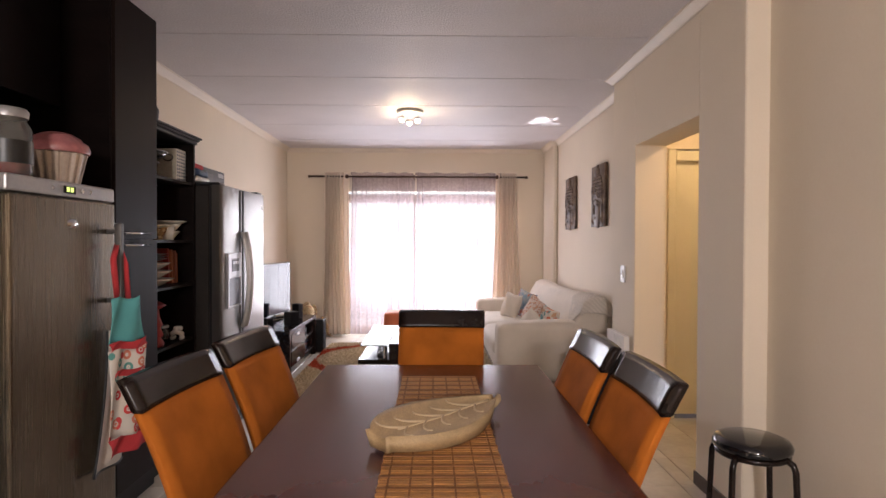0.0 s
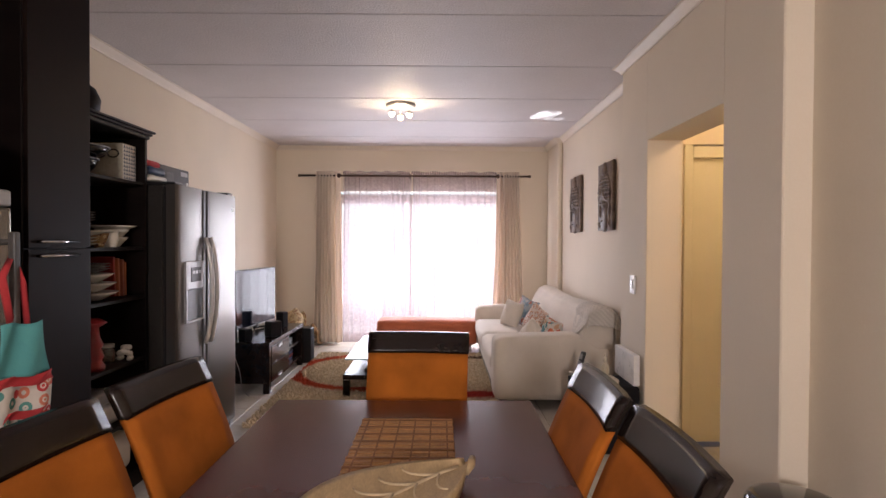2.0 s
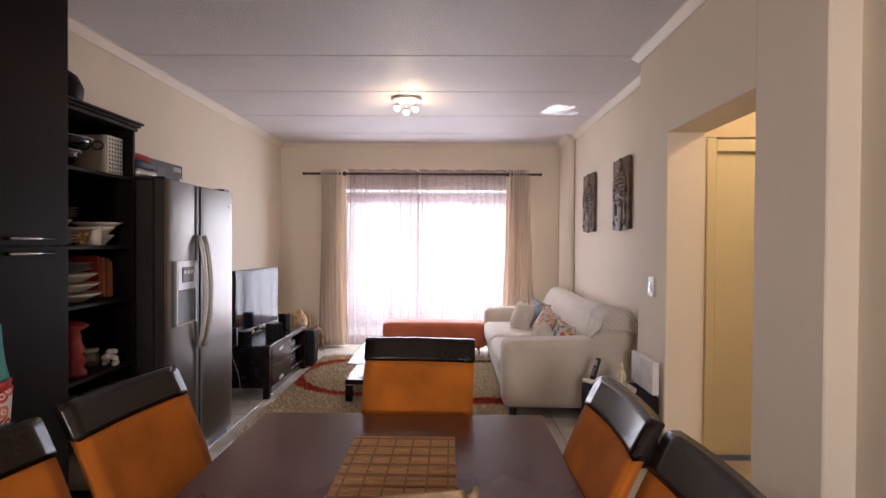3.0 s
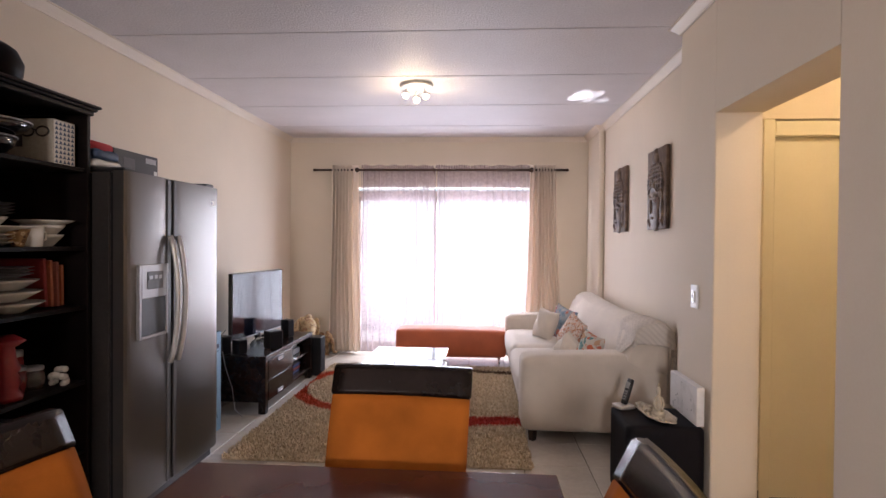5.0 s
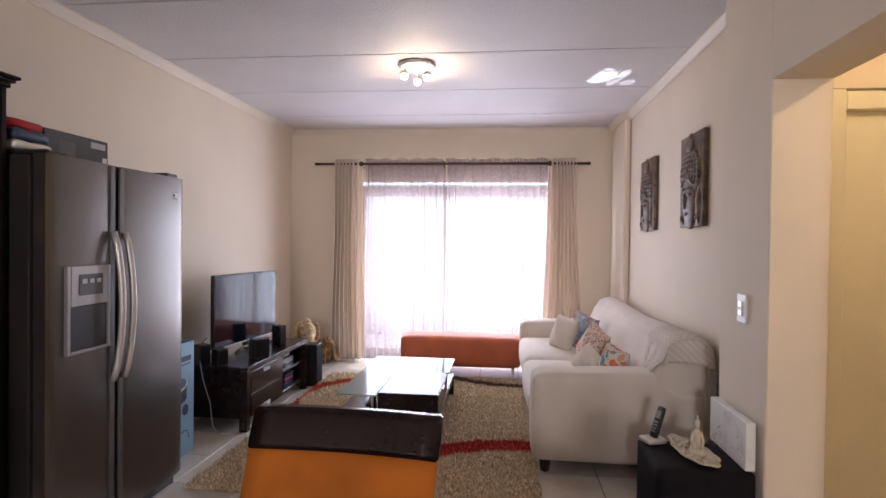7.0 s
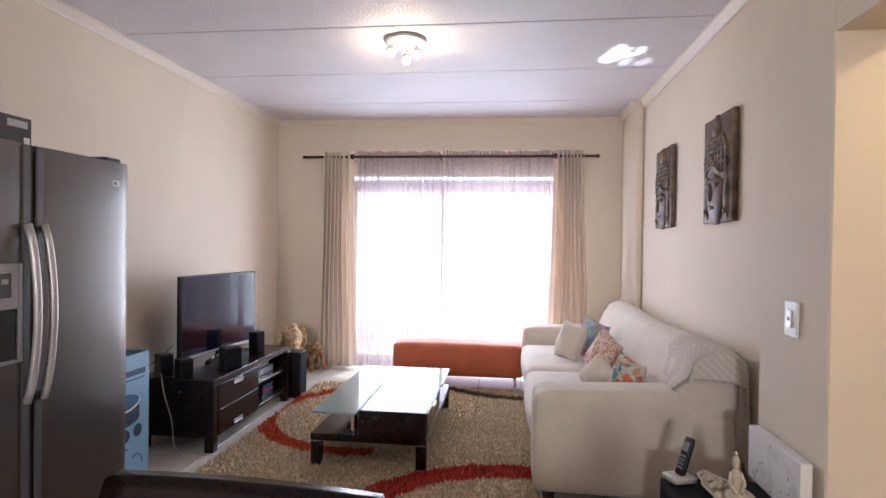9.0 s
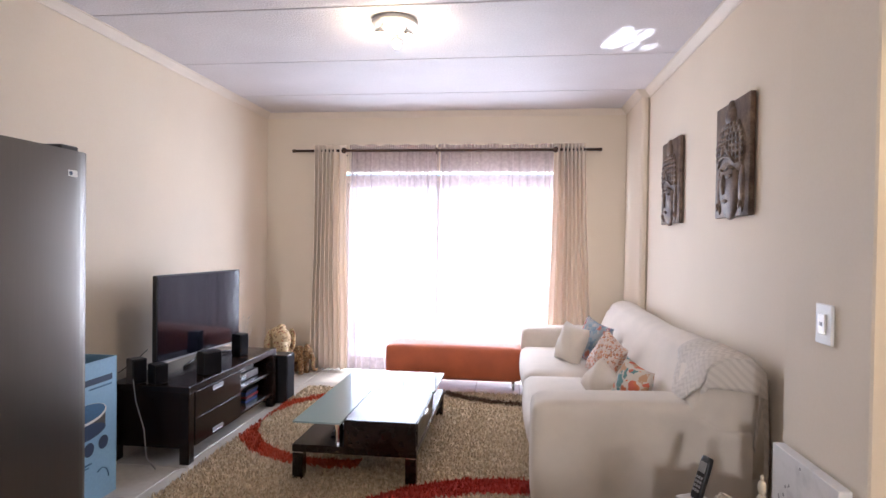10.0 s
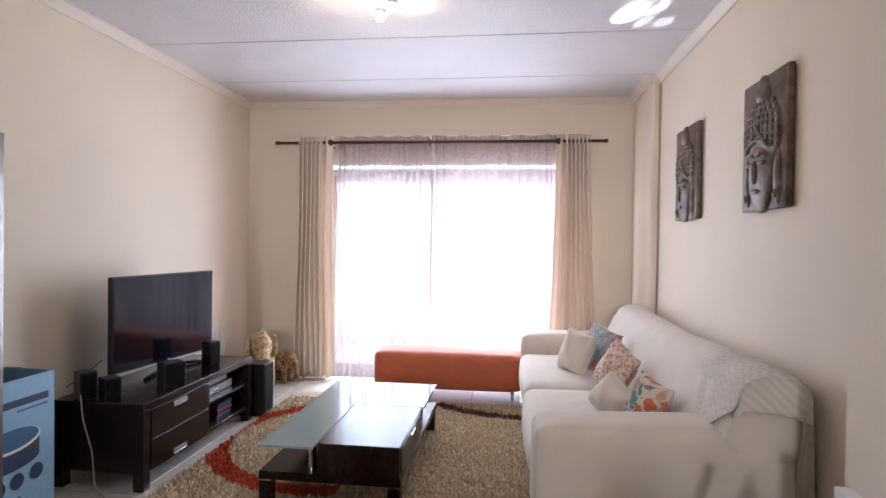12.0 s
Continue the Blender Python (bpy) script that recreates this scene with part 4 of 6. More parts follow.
def voile(xa, xb):
    t = thing("voile_curtain", "sheer mauve voile curtain glowing with daylight", "sheer curtain", group="voile curtains")
    folds = 13
    ph = xa * 7

    def fn(u, v):
        z = 2.305 - 2.285 * v
        a = 2 * math.pi * folds * u + 1.3 * math.sin(6 * u + ph)
        amp = (0.012 + 0.010 * math.sin(5 * u + ph) ** 2) * (0.6 + 0.6 * v)
        return Vector((xa + (xb - xa) * u + 0.019 * math.sin(a + 0.8) + 0.008 * math.sin(a * 0.5 + 3 * v), 8.235 + amp * math.sin(a + 0.6 * math.sin(3 * v)), z))
    part("voile", sheet(fn, folds * 12, 16), M["voile"], t, "", True)

    def head(u, v):
        a = 2 * math.pi * 40 * u
        return Vector((xa + (xb - xa) * u, 8.212 + 0.010 * math.sin(a), 2.29 + 0.04 * v + 0.006 * math.sin(31 * u)))
    for k, xh in enumerate((xa, xb)):
        part("side_hem", sheet(lambda u, v, xh=xh: Vector((xh + 0.007 * (u - 0.5) + 0.004 * math.sin(9 * v), 8.228 + 0.006 * math.sin(7 * v + xh), 2.30 - 2.28 * v)), 2, 24, 0.0015), M["hem"], t, "denser stitched edge", True)
    # added strips along bunched folds, their dark streaks painted by a darker cloth
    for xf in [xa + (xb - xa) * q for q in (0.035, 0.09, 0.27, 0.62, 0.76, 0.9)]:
        part("bunched_fold", sheet(lambda u, v, xf=xf: Vector((xf + 0.008 * (u - 0.5) * (1 + 0.5 * math.sin(5 * v + xf * 9)) + 0.012 * math.sin(3 * v + xf * 5), 8.222 + 0.006 * math.sin(5 * v + 9 * xf) - 0.012 * u * (1 - u), 2.30 - 2.28 * v)), 4, 24), M["fold"], t, "bunched fold strip with its shade in a darker colour", True)
    part("gathered_heading", sheet(head, 240, 2), M["voile"], t, "gathered heading tape", True)


voile(-0.735, 0.165)
voile(0.185, 1.42)


def rod():
    t = thing("curtain_rod", "dark bronze curtain rod with ball rings and brackets", "curtain rod")
    part("pole", tube([(-1.315, 8.185, 2.268), (1.78, 8.185, 2.268)], 0.0135, 14), M["rodm"], t, "", True)
    for x in (-1.315, 1.78):
        part("end_cap", lathe([(0, -0.02), (0.016, -0.018), (0.018, 0), (0.016, 0.018), (0, 0.02)], 14), M["rodm"], t, "", True).matrix_basis = pose(x, 8.185, 2.268, 0, 90, 0)
    for x in (-0.785, 0.17, 1.36):
        part("bracket", tube([(x, 8.298, 2.235), (x, 8.25, 2.235), (x, 8.19, 2.252)], 0.008, 8), M["rodm"], t)
        if x != 0.17:
            part("ball_finial", lathe([(0, -0.034), (0.020, -0.028), (0.031, -0.008), (0.031, 0.010), (0.018, 0.030), (0, 0.034)], 16), M["rodm"], t, "dark turned ball", True).matrix_basis = pose(x, 8.185, 2.268, 0, 90, 0)
        part("ring", tube([(x, 8.185 + 0.024 * math.cos(a / 8 * math.pi), 2.268 + 0.024 * math.sin(a / 8 * math.pi)) for a in range(17)], 0.006, 6), M["rodm"], t, "", True)


rod()


# ---- wall plaques (carved heads as plain relief) ----
def plaque(m):
    """Relief on a board; local x along the wall, y towards the room, z up."""
    bm = bmesh.new()
    add_box(bm, -0.225, 0.225, 0.0, 0.028, -0.305, 0.305, 0.004)
    blob(bm, (0.0, 0.028, -0.135), (0.125, 0.060, 0.185), n=24)                  # face
    blob(bm, (0.0, 0.020, 0.045), (0.190, 0.058, 0.165), n=24)                   # hair mass
    blob(bm, (0.0, 0.030, 0.225), (0.060, 0.045, 0.055), n=16)                   # topknot
    blob(bm, (0.0, 0.030, 0.275), (0.030, 0.030, 0.035), n=12)
    for s in (-1, 1):
        blob(bm, (0.150 * s, 0.026, -0.165), (0.032, 0.030, 0.125), n=14)        # long ears
        blob(bm, (0.052 * s, 0.083, -0.095), (0.040, 0.012, 0.012), n=12)        # closed eyes
        tube([(0.016 * s, 0.088, -0.062), (0.055 * s, 0.088, -0.045), (0.098 * s, 0.068, -0.062)], 0.006, 6, bm)
        tube([(0.148 * s, 0.052, -0.225), (0.160 * s, 0.054, -0.245), (0.146 * s, 0.054, -0.262), (0.136 * s, 0.052, -0.24)], 0.007, 6, bm)
    blob(bm, (0.0, 0.092, -0.135), (0.017, 0.020, 0.055), n=12)                  # nose
    blob(bm, (0.0, 0.084, -0.222), (0.040, 0.012, 0.012), n=12)                  # lips
    for r in range(7):
        z = -0.02 + 0.033 * r
        half = 0.185 * math.sqrt(max(0.05, 1 - ((z - 0.045) / 0.175) ** 2))
        cnt = max(3, int(half * 2 / 0.034))
        for k in range(cnt):
            x = -half + (k + 0.5) * 2 * half / cnt
            if z < 0.03 and abs(x) < 0.10 - z:
                continue
            y = 0.020 + 0.056 * math.sqrt(max(0, 1 - (x / 0.195) ** 2 - ((z - 0.045) / 0.172) ** 2))
            blob(bm, (x, y, z), (0.0145, 0.013, 0.0145), n=8)
    for r in range(9):
        a = math.pi * (0.08 + 0.84 * r / 8)
        tube([(0.09 * math.cos(a), 0.078, -0.02 + 0.05 * math.sin(a)), (0.02 * math.cos(a), 0.088, 0.03 + 0.05 * math.sin(a))], 0.007, 6, bm)
    tube([(-0.12, 0.070, -0.03), (-0.07, 0.086, 0.0), (0, 0.091, 0.012), (0.07, 0.086, 0.0), (0.12, 0.070, -0.03)], 0.008, 6, bm)
    for v in bm.verts:
        if v.co.y > 0.03:
            v.co.y = 0.03 + (v.co.y - 0.03) * 0.62
    bmesh.ops.transform(bm, matrix=m, verts=bm.verts)
    o = part("wall_plaque", bm, M["carved"], None, "", True)
    return tagged(o, "dark carved wooden head relief plaque on the wall", "wall plaque", "pair of carved plaques")


for y in (5.69, 6.83):
    plaque(pose(XR - 0.006, y, 1.805, 0, 0, 90))


# ---- ceiling spot fitting ----
def ceiling_spots(cx, cy, heads):
    t = thing("ceiling_light", "round steel ceiling fitting with three lit glass spots" if len(heads) > 1 else "round steel ceiling fitting with one lit spot", "ceiling light")
    part("base_plate", lathe([(0, H - 0.002), (0.135, H - 0.002), (0.140, H - 0.012), (0.132, H - 0.026), (0.11, H - 0.030), (0, H - 0.030)], 40, at=(cx, cy, 0)), M["steel_l"], t, "satin steel disc", True)
    for x, y in heads:
        s = part("spot_head", tube([(cx + (x - cx) * 0.8, cy + (y - cy) * 0.8, H - 0.03), (x, y, H - 0.062)], 0.007, 8), M["chrome"], t, "chrome stem", True)
        part("cup", lathe([(0.012, 0.0), (0.030, -0.010), (0.034, -0.034), (0.031, -0.034), (0.010, -0.004)], 20, at=(x, y, H - 0.060)), M["chrome"], s, "chrome cup", True)
        part("bulb", lathe([(0, -0.070), (0.018, -0.064), (0.027, -0.046), (0.024, -0.022), (0, -0.012)], 20, at=(x, y, H - 0.060)), M["bulb"], s, "glowing warm bulb", True)
    return t


ceiling_spots(0.21, 5.915, ((0.13, 5.86), (0.29, 5.90), (0.20, 6.02)))
for _x in (-0.45, 0.45):
    ceiling_spots(_x, -0.9, ((_x, -0.9),))
ceiling_spots(2.75, 3.55, ((2.70, 3.5), (2.80, 3.5), (2.75, 3.62)))


# ---- light switch ----
def light_switch():
    t = thing("light_switch", "white light switch plate on the wall", "switch")
    part("plate", box(XB - 0.012, XB - 0.001, 4.425, 4.515, 1.040, 1.168, 0.003, 2), M["white"], t)
    part("rocker", box(XB - 0.018, XB - 0.012, 4.452, 4.488, 1.072, 1.136, 0.002), M["ceramic"], t)
    part("indicator", box(XB - 0.0195, XB - 0.018, 4.463, 4.477, 1.098, 1.111, 0.0005), M["grey"], t, "grey rocker mark")


light_switch()


# ---- stacked stools ----
def stool(m):
    c = thing("stool", "black stool with a padded round seat and bent tube legs", "stool")
    part("seat", lathe([(0, 0.455), (0.115, 0.453), (0.143, 0.445), (0.154, 0.430), (0.152, 0.415), (0.138, 0.408), (0, 0.408)], 36), M["gloss"], c, "glossy black padded seat", True)
    part("seat_ring", tube([(0.136 * math.cos(2 * math.pi * k / 32), 0.136 * math.sin(2 * math.pi * k / 32), 0.398) for k in range(33)], 0.010, 8), M["lacquer"], c, "black tube ring", True)
    for k in range(4):
        a = math.pi / 2 * k + 0.5
        ca, sa = math.cos(a), math.sin(a)
        part("leg", tube([(r * ca, r * sa, z) for r, z in ((0.09, 0.400), (0.138, 0.398), (0.160, 0.388), (0.170, 0.365), (0.176, 0.25), (0.192, 0.0))], 0.0125, 10), M["lacquer"], c, "black bent tube leg", True)
    c.matrix_basis = m
    return c


stool(pose(1.805, 2.50, 0, 0, 0, 8) @ Matrix.Diagonal((1, 1, 1.17, 1)))


# ================= smaller things =================
def spots_material(name, ground, spots, scale, ring=True):
    """Printed cloth: round blossoms in several colours on a pale ground."""
    m = mat(name, ground, 0.85, var=0.08, scale=20, bump=0.2, bscale=300)
    nt = m.node_tree
    b = nt.nodes["Principled BSDF"]
    base = b.inputs["Base Color"].links[0].from_socket
    tc = nt.nodes.new("ShaderNodeTexCoord")
    vo = nt.nodes.new("ShaderNodeTexVoronoi")
    vo.inputs["Scale"].default_value = scale
    if not ring:
        dn = nt.nodes.new("ShaderNodeTexNoise")
        dn.inputs["Scale"].default_value = scale * 1.3
        nt.links.new(tc.outputs["Object"], dn.inputs["Vector"])
        sc = nt.nodes.new("ShaderNodeVectorMath")
        sc.operation = "MULTIPLY_ADD"
        sc.inputs[1].default_value = (1.6 / scale,) * 3
        nt.links.new(dn.outputs["Color"], sc.inputs[0])
        nt.links.new(tc.outputs["Object"], sc.inputs[2])
        nt.links.new(sc.outputs[0], vo.inputs["Vector"])
    else:
        nt.links.new(tc.outputs["Object"], vo.inputs["Vector"])
    rp = nt.nodes.new("ShaderNodeValToRGB")
    rp.color_ramp.interpolation = "CONSTANT"
    el = rp.color_ramp.elements
    el[0].color = (*spots[0], 1)
    el[1].position, el[1].color = 1 / len(spots), (*spots[1], 1)
    for k in range(2, len(spots)):
        q = el.new(k / len(spots))
        q.color = (*spots[k], 1)
    sep = nt.nodes.new("ShaderNodeSeparateColor")
    nt.links.new(vo.outputs["Color"], sep.inputs[0])
    nt.links.new(sep.outputs[0], rp.inputs[0])
    mk = nt.nodes.new("ShaderNodeValToRGB")
    mk.color_ramp.interpolation = "CONSTANT"
    e2 = mk.color_ramp.elements
    e2[0].color, e2[1].color, e2[1].position = (1, 1, 1, 1), (0, 0, 0, 1), 0.42 if ring else 0.52
    if ring:
        e2.new(0.14).color = (0, 0, 0, 1)
        e2.new(0.22).color = (1, 1, 1, 1)
    nt.links.new(vo.outputs["Distance"], mk.inputs[0])
    mx = nt.nodes.new("ShaderNodeMixRGB")
    nt.links.new(mk.outputs[0], mx.inputs[0])
    nt.links.new(base, mx.inputs[1])
    nt.links.new(rp.outputs[0], mx.inputs[2])
    nt.links.new(mx.outputs[0], b.inputs["Base Color"])
    return m


M["apron_print"] = spots_material("blossom_print", (0.72, 0.66, 0.58), [(0.55, 0.05, 0.05), (0.62, 0.20, 0.12), (0.10, 0.30, 0.26), (0.60, 0.06, 0.05)], 20)
M["leaf_print"] = spots_material("leaf_print", (0.62, 0.55, 0.47), [(0.58, 0.17, 0.07), (0.13, 0.24, 0.24), (0.50, 0.30, 0.18), (0.25, 0.38, 0.40), (0.56, 0.14, 0.08)], 19, False)
M["blue_print"] = spots_material("blue_leaf_print", (0.36, 0.40, 0.43), [(0.50, 0.17, 0.12), (0.17, 0.24, 0.32), (0.50, 0.45, 0.42), (0.42, 0.16, 0.20), (0.24, 0.33, 0.39)], 24, False)
M["speckle_print"] = spots_material("speckled_print", (0.70, 0.60, 0.53), [(0.55, 0.22, 0.12), (0.40, 0.20, 0.13), (0.60, 0.34, 0.20), (0.66, 0.52, 0.44)], 62, False)
M["gold"] = spots_material("gilded_carving", (0.60, 0.47, 0.28), [(0.20, 0.11, 0.05), (0.44, 0.28, 0.11), (0.28, 0.08, 0.05)], 40)
M["brown_gold"] = spots_material("brown_carving", (0.34, 0.20, 0.09), [(0.62, 0.48, 0.28), (0.10, 0.05, 0.03)], 50)


# ---- on the freezer ----
def jar():
    t = thing("glass_jar", "glass storage jar with a dark label and steel lid", "jar")
    at = (-1.02, 2.13, 1.566)
    part("glass", lathe([(0, 0), (0.068, 0), (0.072, 0.02), (0.072, 0.165), (0.058, 0.190), (0.055, 0.205)], 28, at=at), M["jarglass"], t, "", True)
    part("lid", lathe([(0.060, 0.205), (0.062, 0.228), (0.055, 0.238), (0, 0.240)], 28, at=at), M["silverp"], t, "dull steel lid", True)
    part("label", lathe([(0.0735, 0.045), (0.0735, 0.125)], 28, at=at), M["black"], t, "dark label band", True)
    part("contents", lathe([(0, 0.004), (0.066, 0.006), (0.066, 0.10), (0, 0.11)], 20, at=at), M["redp"], t, "reddish sweets", True)


jar()


def cupcake():
    """Ceramic jar shaped as an iced cake."""
    t = thing("cupcake_jar", "ceramic cupcake jar with pink icing lid", "jar")
    c = Vector((-1.05, 2.43, 1.566))
    bm = bmesh.new()
    n = 72
    rings = []
    for r, z in ((0.0, 0.0), (0.074, 0.0), (0.100, 0.125), (0.094, 0.130), (0.0, 0.130)):
        ring = []
        for i in range(n):
            a = 2 * math.pi * i / n
            k = 1 + (0.05 if i % 4 < 2 else -0.03)
            ring.append(bm.verts.new((c.x + r * k * math.cos(a), c.y + r * k * math.sin(a), c.z + z)))
        rings.append(ring)
    for a, b in zip(rings, rings[1:]):
        for i in range(n):
            bm.faces.new((a[i], a[(i + 1) % n], b[(i + 1) % n], b[i]))
    bmesh.ops.remove_doubles(bm, verts=bm.verts, dist=1e-5)
    part("fluted_case", bm, mat("cake_case", (0.42, 0.33, 0.26), 0.35, var=0.15), t, "fluted cream case")
    part("icing_lid", lathe([(0.112, 0.128), (0.116, 0.145), (0.106, 0.168), (0.09, 0.176), (0.084, 0.188), (0.055, 0.205), (0.03, 0.212), (0, 0.215)], 36, at=tuple(c)), mat("pink_icing", (0.40, 0.14, 0.14), 0.3, var=0.25, scale=25, coat=0.3), t, "pink icing lid", True)


cupcake()


def apron():
    t = thing("apron", "teal and red blossom-print apron hanging from the freezer handle", "apron")
    X = -0.835

    def cloth(ya, yb, ya2, yb2, z0, z1, x, wave):
        def fn(u, v):
            y = (ya + (yb - ya) * u) * (1 - v) + (ya2 + (yb2 - ya2) * u) * v
            return Vector((x + 0.05 * (u - 0.35) + wave * math.sin(9 * u + 3 * v) + 0.012 * v, y, z0 + (z1 - z0) * v + 0.006 * math.sin(7 * u)))
        return sheet(fn, 18, 14, 0.002)
    part("strap", tube([(-0.855, 2.505, 1.10), (X, 2.44, 1.27), (-0.860, 2.515, 1.34), (X, 2.53, 1.25), (X, 2.55, 1.10)], 0.012, 6, flat=0.2), M["redc"], t, "red neck strap", True)
    part("bib", cloth(2.455, 2.575, 2.415, 2.605, 1.11, 0.93, X, 0.008), M["teal"], t, "teal bib", True)
    part("waistband", cloth(2.415, 2.605, 2.413, 2.607, 0.932, 0.900, X + 0.012, 0.008), M["redc"], t, "red band", True)
    part("skirt", cloth(2.413, 2.607, 2.395, 2.60, 0.902, 0.545, X + 0.010, 0.012), M["apron_print"], t, "blossom-print skirt", True)
    part("pocket_band", cloth(2.43, 2.58, 2.425, 2.575, 0.815, 0.79, X + 0.016, 0.010), M["redc"], t, "red pocket edge", True)
    part("hem", cloth(2.395, 2.60, 2.392, 2.598, 0.548, 0.48, X + 0.020, 0.012), M["redc"], t, "red hem", True)


apron()


def towel():
    t = thing("tea_towel", "cream tea towel with dark edging hanging behind the apron", "towel")

    def fn(u, v):
        return Vector((-0.872 + 0.010 * math.sin(8 * u + 2 * v), 2.46 - 0.11 * v ** 1.5 + (0.10 + 0.12 * v) * u, 0.98 - 0.56 * v))
    part("cloth", sheet(fn, 14, 16, 0.002), M["linen"], t, "", True)
    part("edging", tube([fn(0, k / 16) for k in range(17)] + [fn(k / 8, 1) for k in range(1, 9)], 0.005, 6), M["cord"], t, "dark edging", True)
    part("loop", tube([fn(0.3, 0), Vector((-0.862, 2.50, 1.07)), fn(0.6, 0)], 0.003, 6), M["cord"], t)


towel()


# ---- on the bookshelf ----
def dish(name, label, cat, at, r, h, material, rim=0.004, n=32):
    o = part(name, lathe([(0, 0.0), (r * 0.45, 0.0), (r * 0.5, h * 0.1), (r * 0.85, h * 0.7), (r, h), (r - rim, h), (r * 0.83, h * 0.74), (r * 0.45, h * 0.18), (0, h * 0.16)], n, at=at), material, None, "", True)
    return tagged(o, label, cat)


XS = -1.30
for k in range(4):
    dish("plate", "white ceramic plate in a stack on the shelf", "plate", (XS, 3.50, 1.3535 + 0.016 * k), 0.125, 0.022, M["ceramic"])
dish("bowl", "white ceramic bowl on a plate stack", "bowl", (XS, 3.50, 1.425), 0.085, 0.055, M["ceramic"])
dish("bowl", "cream ceramic bowl on the shelf", "bowl", (-1.24, 3.745, 1.3535), 0.082, 0.055, M["ceramic"])
dish("bowl", "cream ceramic bowl stacked in another", "bowl", (-1.24, 3.745, 1.396), 0.088, 0.055, M["ceramic"])
dish("platter", "wide white platter on top of bowls", "plate", (-1.24, 3.745, 1.442), 0.125, 0.030, M["ceramic"])
for _n, _l, _at, _r, _h in (("casserole", "dark casserole dish with a pale metal rim on the top shelf", (-1.30, 3.47, 1.7235), 0.135, 0.085), ("wok", "wide dark pan with a pale rim resting on a casserole dish", (-1.29, 3.49, 1.812), 0.165, 0.06)):
    t = thing(_n, _l, "pan")
    part("bowl", lathe([(0, 0.0), (_r * 0.55, 0.0), (_r * 0.9, _h * 0.55), (_r, _h), (_r - 0.005, _h), (_r * 0.86, _h * 0.58), (_r * 0.5, 0.008), (0, 0.008)], 36, at=_at), M["gloss"], t, "", True)
    part("rim", tube([(_at[0] + _r * math.cos(k * math.pi / 20), _at[1] + _r * math.sin(k * math.pi / 20), _at[2] + _h) for k in range(41)], 0.0038, 6), M["silverp"], t, "pale metal rim", True)
for k in range(4):
    dish("plate", "grey plate in a stack on top of a bowl", "plate", (XS - 0.01, 3.50, 1.481 + 0.013 * k), 0.115, 0.018, M["grey"])
dish("bowl", "patterned brown bowl between the white crockery", "bowl", (-1.19, 3.545, 1.3535), 0.048, 0.075, M["brown_gold"])
dish("platter", "oval white serving plate on the plate stack", "plate", (XS + 0.05, 3.50, 1.418), 0.150, 0.022, M["ceramic"])
part_cup = thing("mug", "cream mug on the shelf", "mug")
part("cup", lathe([(0, 0), (0.036, 0), (0.040, 0.09), (0.037, 0.09), (0.033, 0.006), (0, 0.006)], 24, at=(-1.165, 3.60, 1.3535)), M["ceramic"], part_cup, "", True)
part("handle", tube([(-1.165 + 0.0, 3.638, 1.425), (-1.165, 3.668, 1.415), (-1.165, 3.668, 1.385), (-1.165, 3.636, 1.375)], 0.005, 6), M["ceramic"], part_cup, "", True)


def gift_bag():
    t = thing("gift_bag", "beige paper gift bag with printed spectacles and a triangle-patterned side", "bag")
    x0, x1, y0, y1, z0, z1 = -1.385, -1.155, 3.70, 3.835, 1.7235, 1.925
    part("bag", box(x0, x1, y0, y1, z0, z1, 0.002), mat("bag_paper", (0.42, 0.37, 0.29), 0.6, var=0.2, scale=9), t)
    for x in (-1.275, -1.205):
        part("printed_ring", tube([(x + 0.030 * math.cos(2 * math.pi * k / 18), y0 - 0.0015, 1.868 + 0.021 * math.sin(2 * math.pi * k / 18)) for k in range(19)], 0.0042, 5), M["black"], t, "printed dark spectacle rim")
    part("printed_bridge", tube([(-1.247, y0 - 0.0015, 1.872), (-1.240, y0 - 0.0015, 1.876), (-1.233, y0 - 0.0015, 1.872)], 0.004, 5), M["black"], t)
    part("printed_hair", box(-1.355, -1.30, y0 - 0.0014, y0 - 0.0002, 1.80, 1.915, 0), M["grey"], t, "printed dark patch")
    part("side_print", box(x1 + 0.0002, x1 + 0.0012, y0 + 0.004, y1 - 0.004, z0 + 0.004, z1 - 0.004, 0), M["ceramic"], t, "pale patterned side")
    bm = bmesh.new()
    for i in range(9):
        for j in range(5):
            ya, za = y0 + 0.007 + 0.0245 * j, z0 + 0.008 + 0.0212 * i
            bm.faces.new([bm.verts.new((x1 + 0.002, yy, zz)) for yy, zz in ((ya, za), (ya + 0.022, za), (ya + 0.011, za + 0.017))])
    tagged(part("printed_triangles", bm, M["navy"], t, "rows of small dark triangles"), kind="stuff")


gift_bag()


def magazine(name, label, cat, y0, y1, z0, h, depth, tilt, material):
    bm = box(XS - 0.16, XS - 0.16 + depth, y0, y1, z0 + 0.003, z0 + h, 0.002)
    bmesh.ops.transform(bm, matrix=Matrix.Translation((0, y0, z0)) @ Matrix.Rotation(radians(tilt), 4, "X") @ Matrix.Translation((0, -y0, -z0)), verts=bm.verts)
    return tagged(part(name, bm, material), label, cat, "books on the shelf")


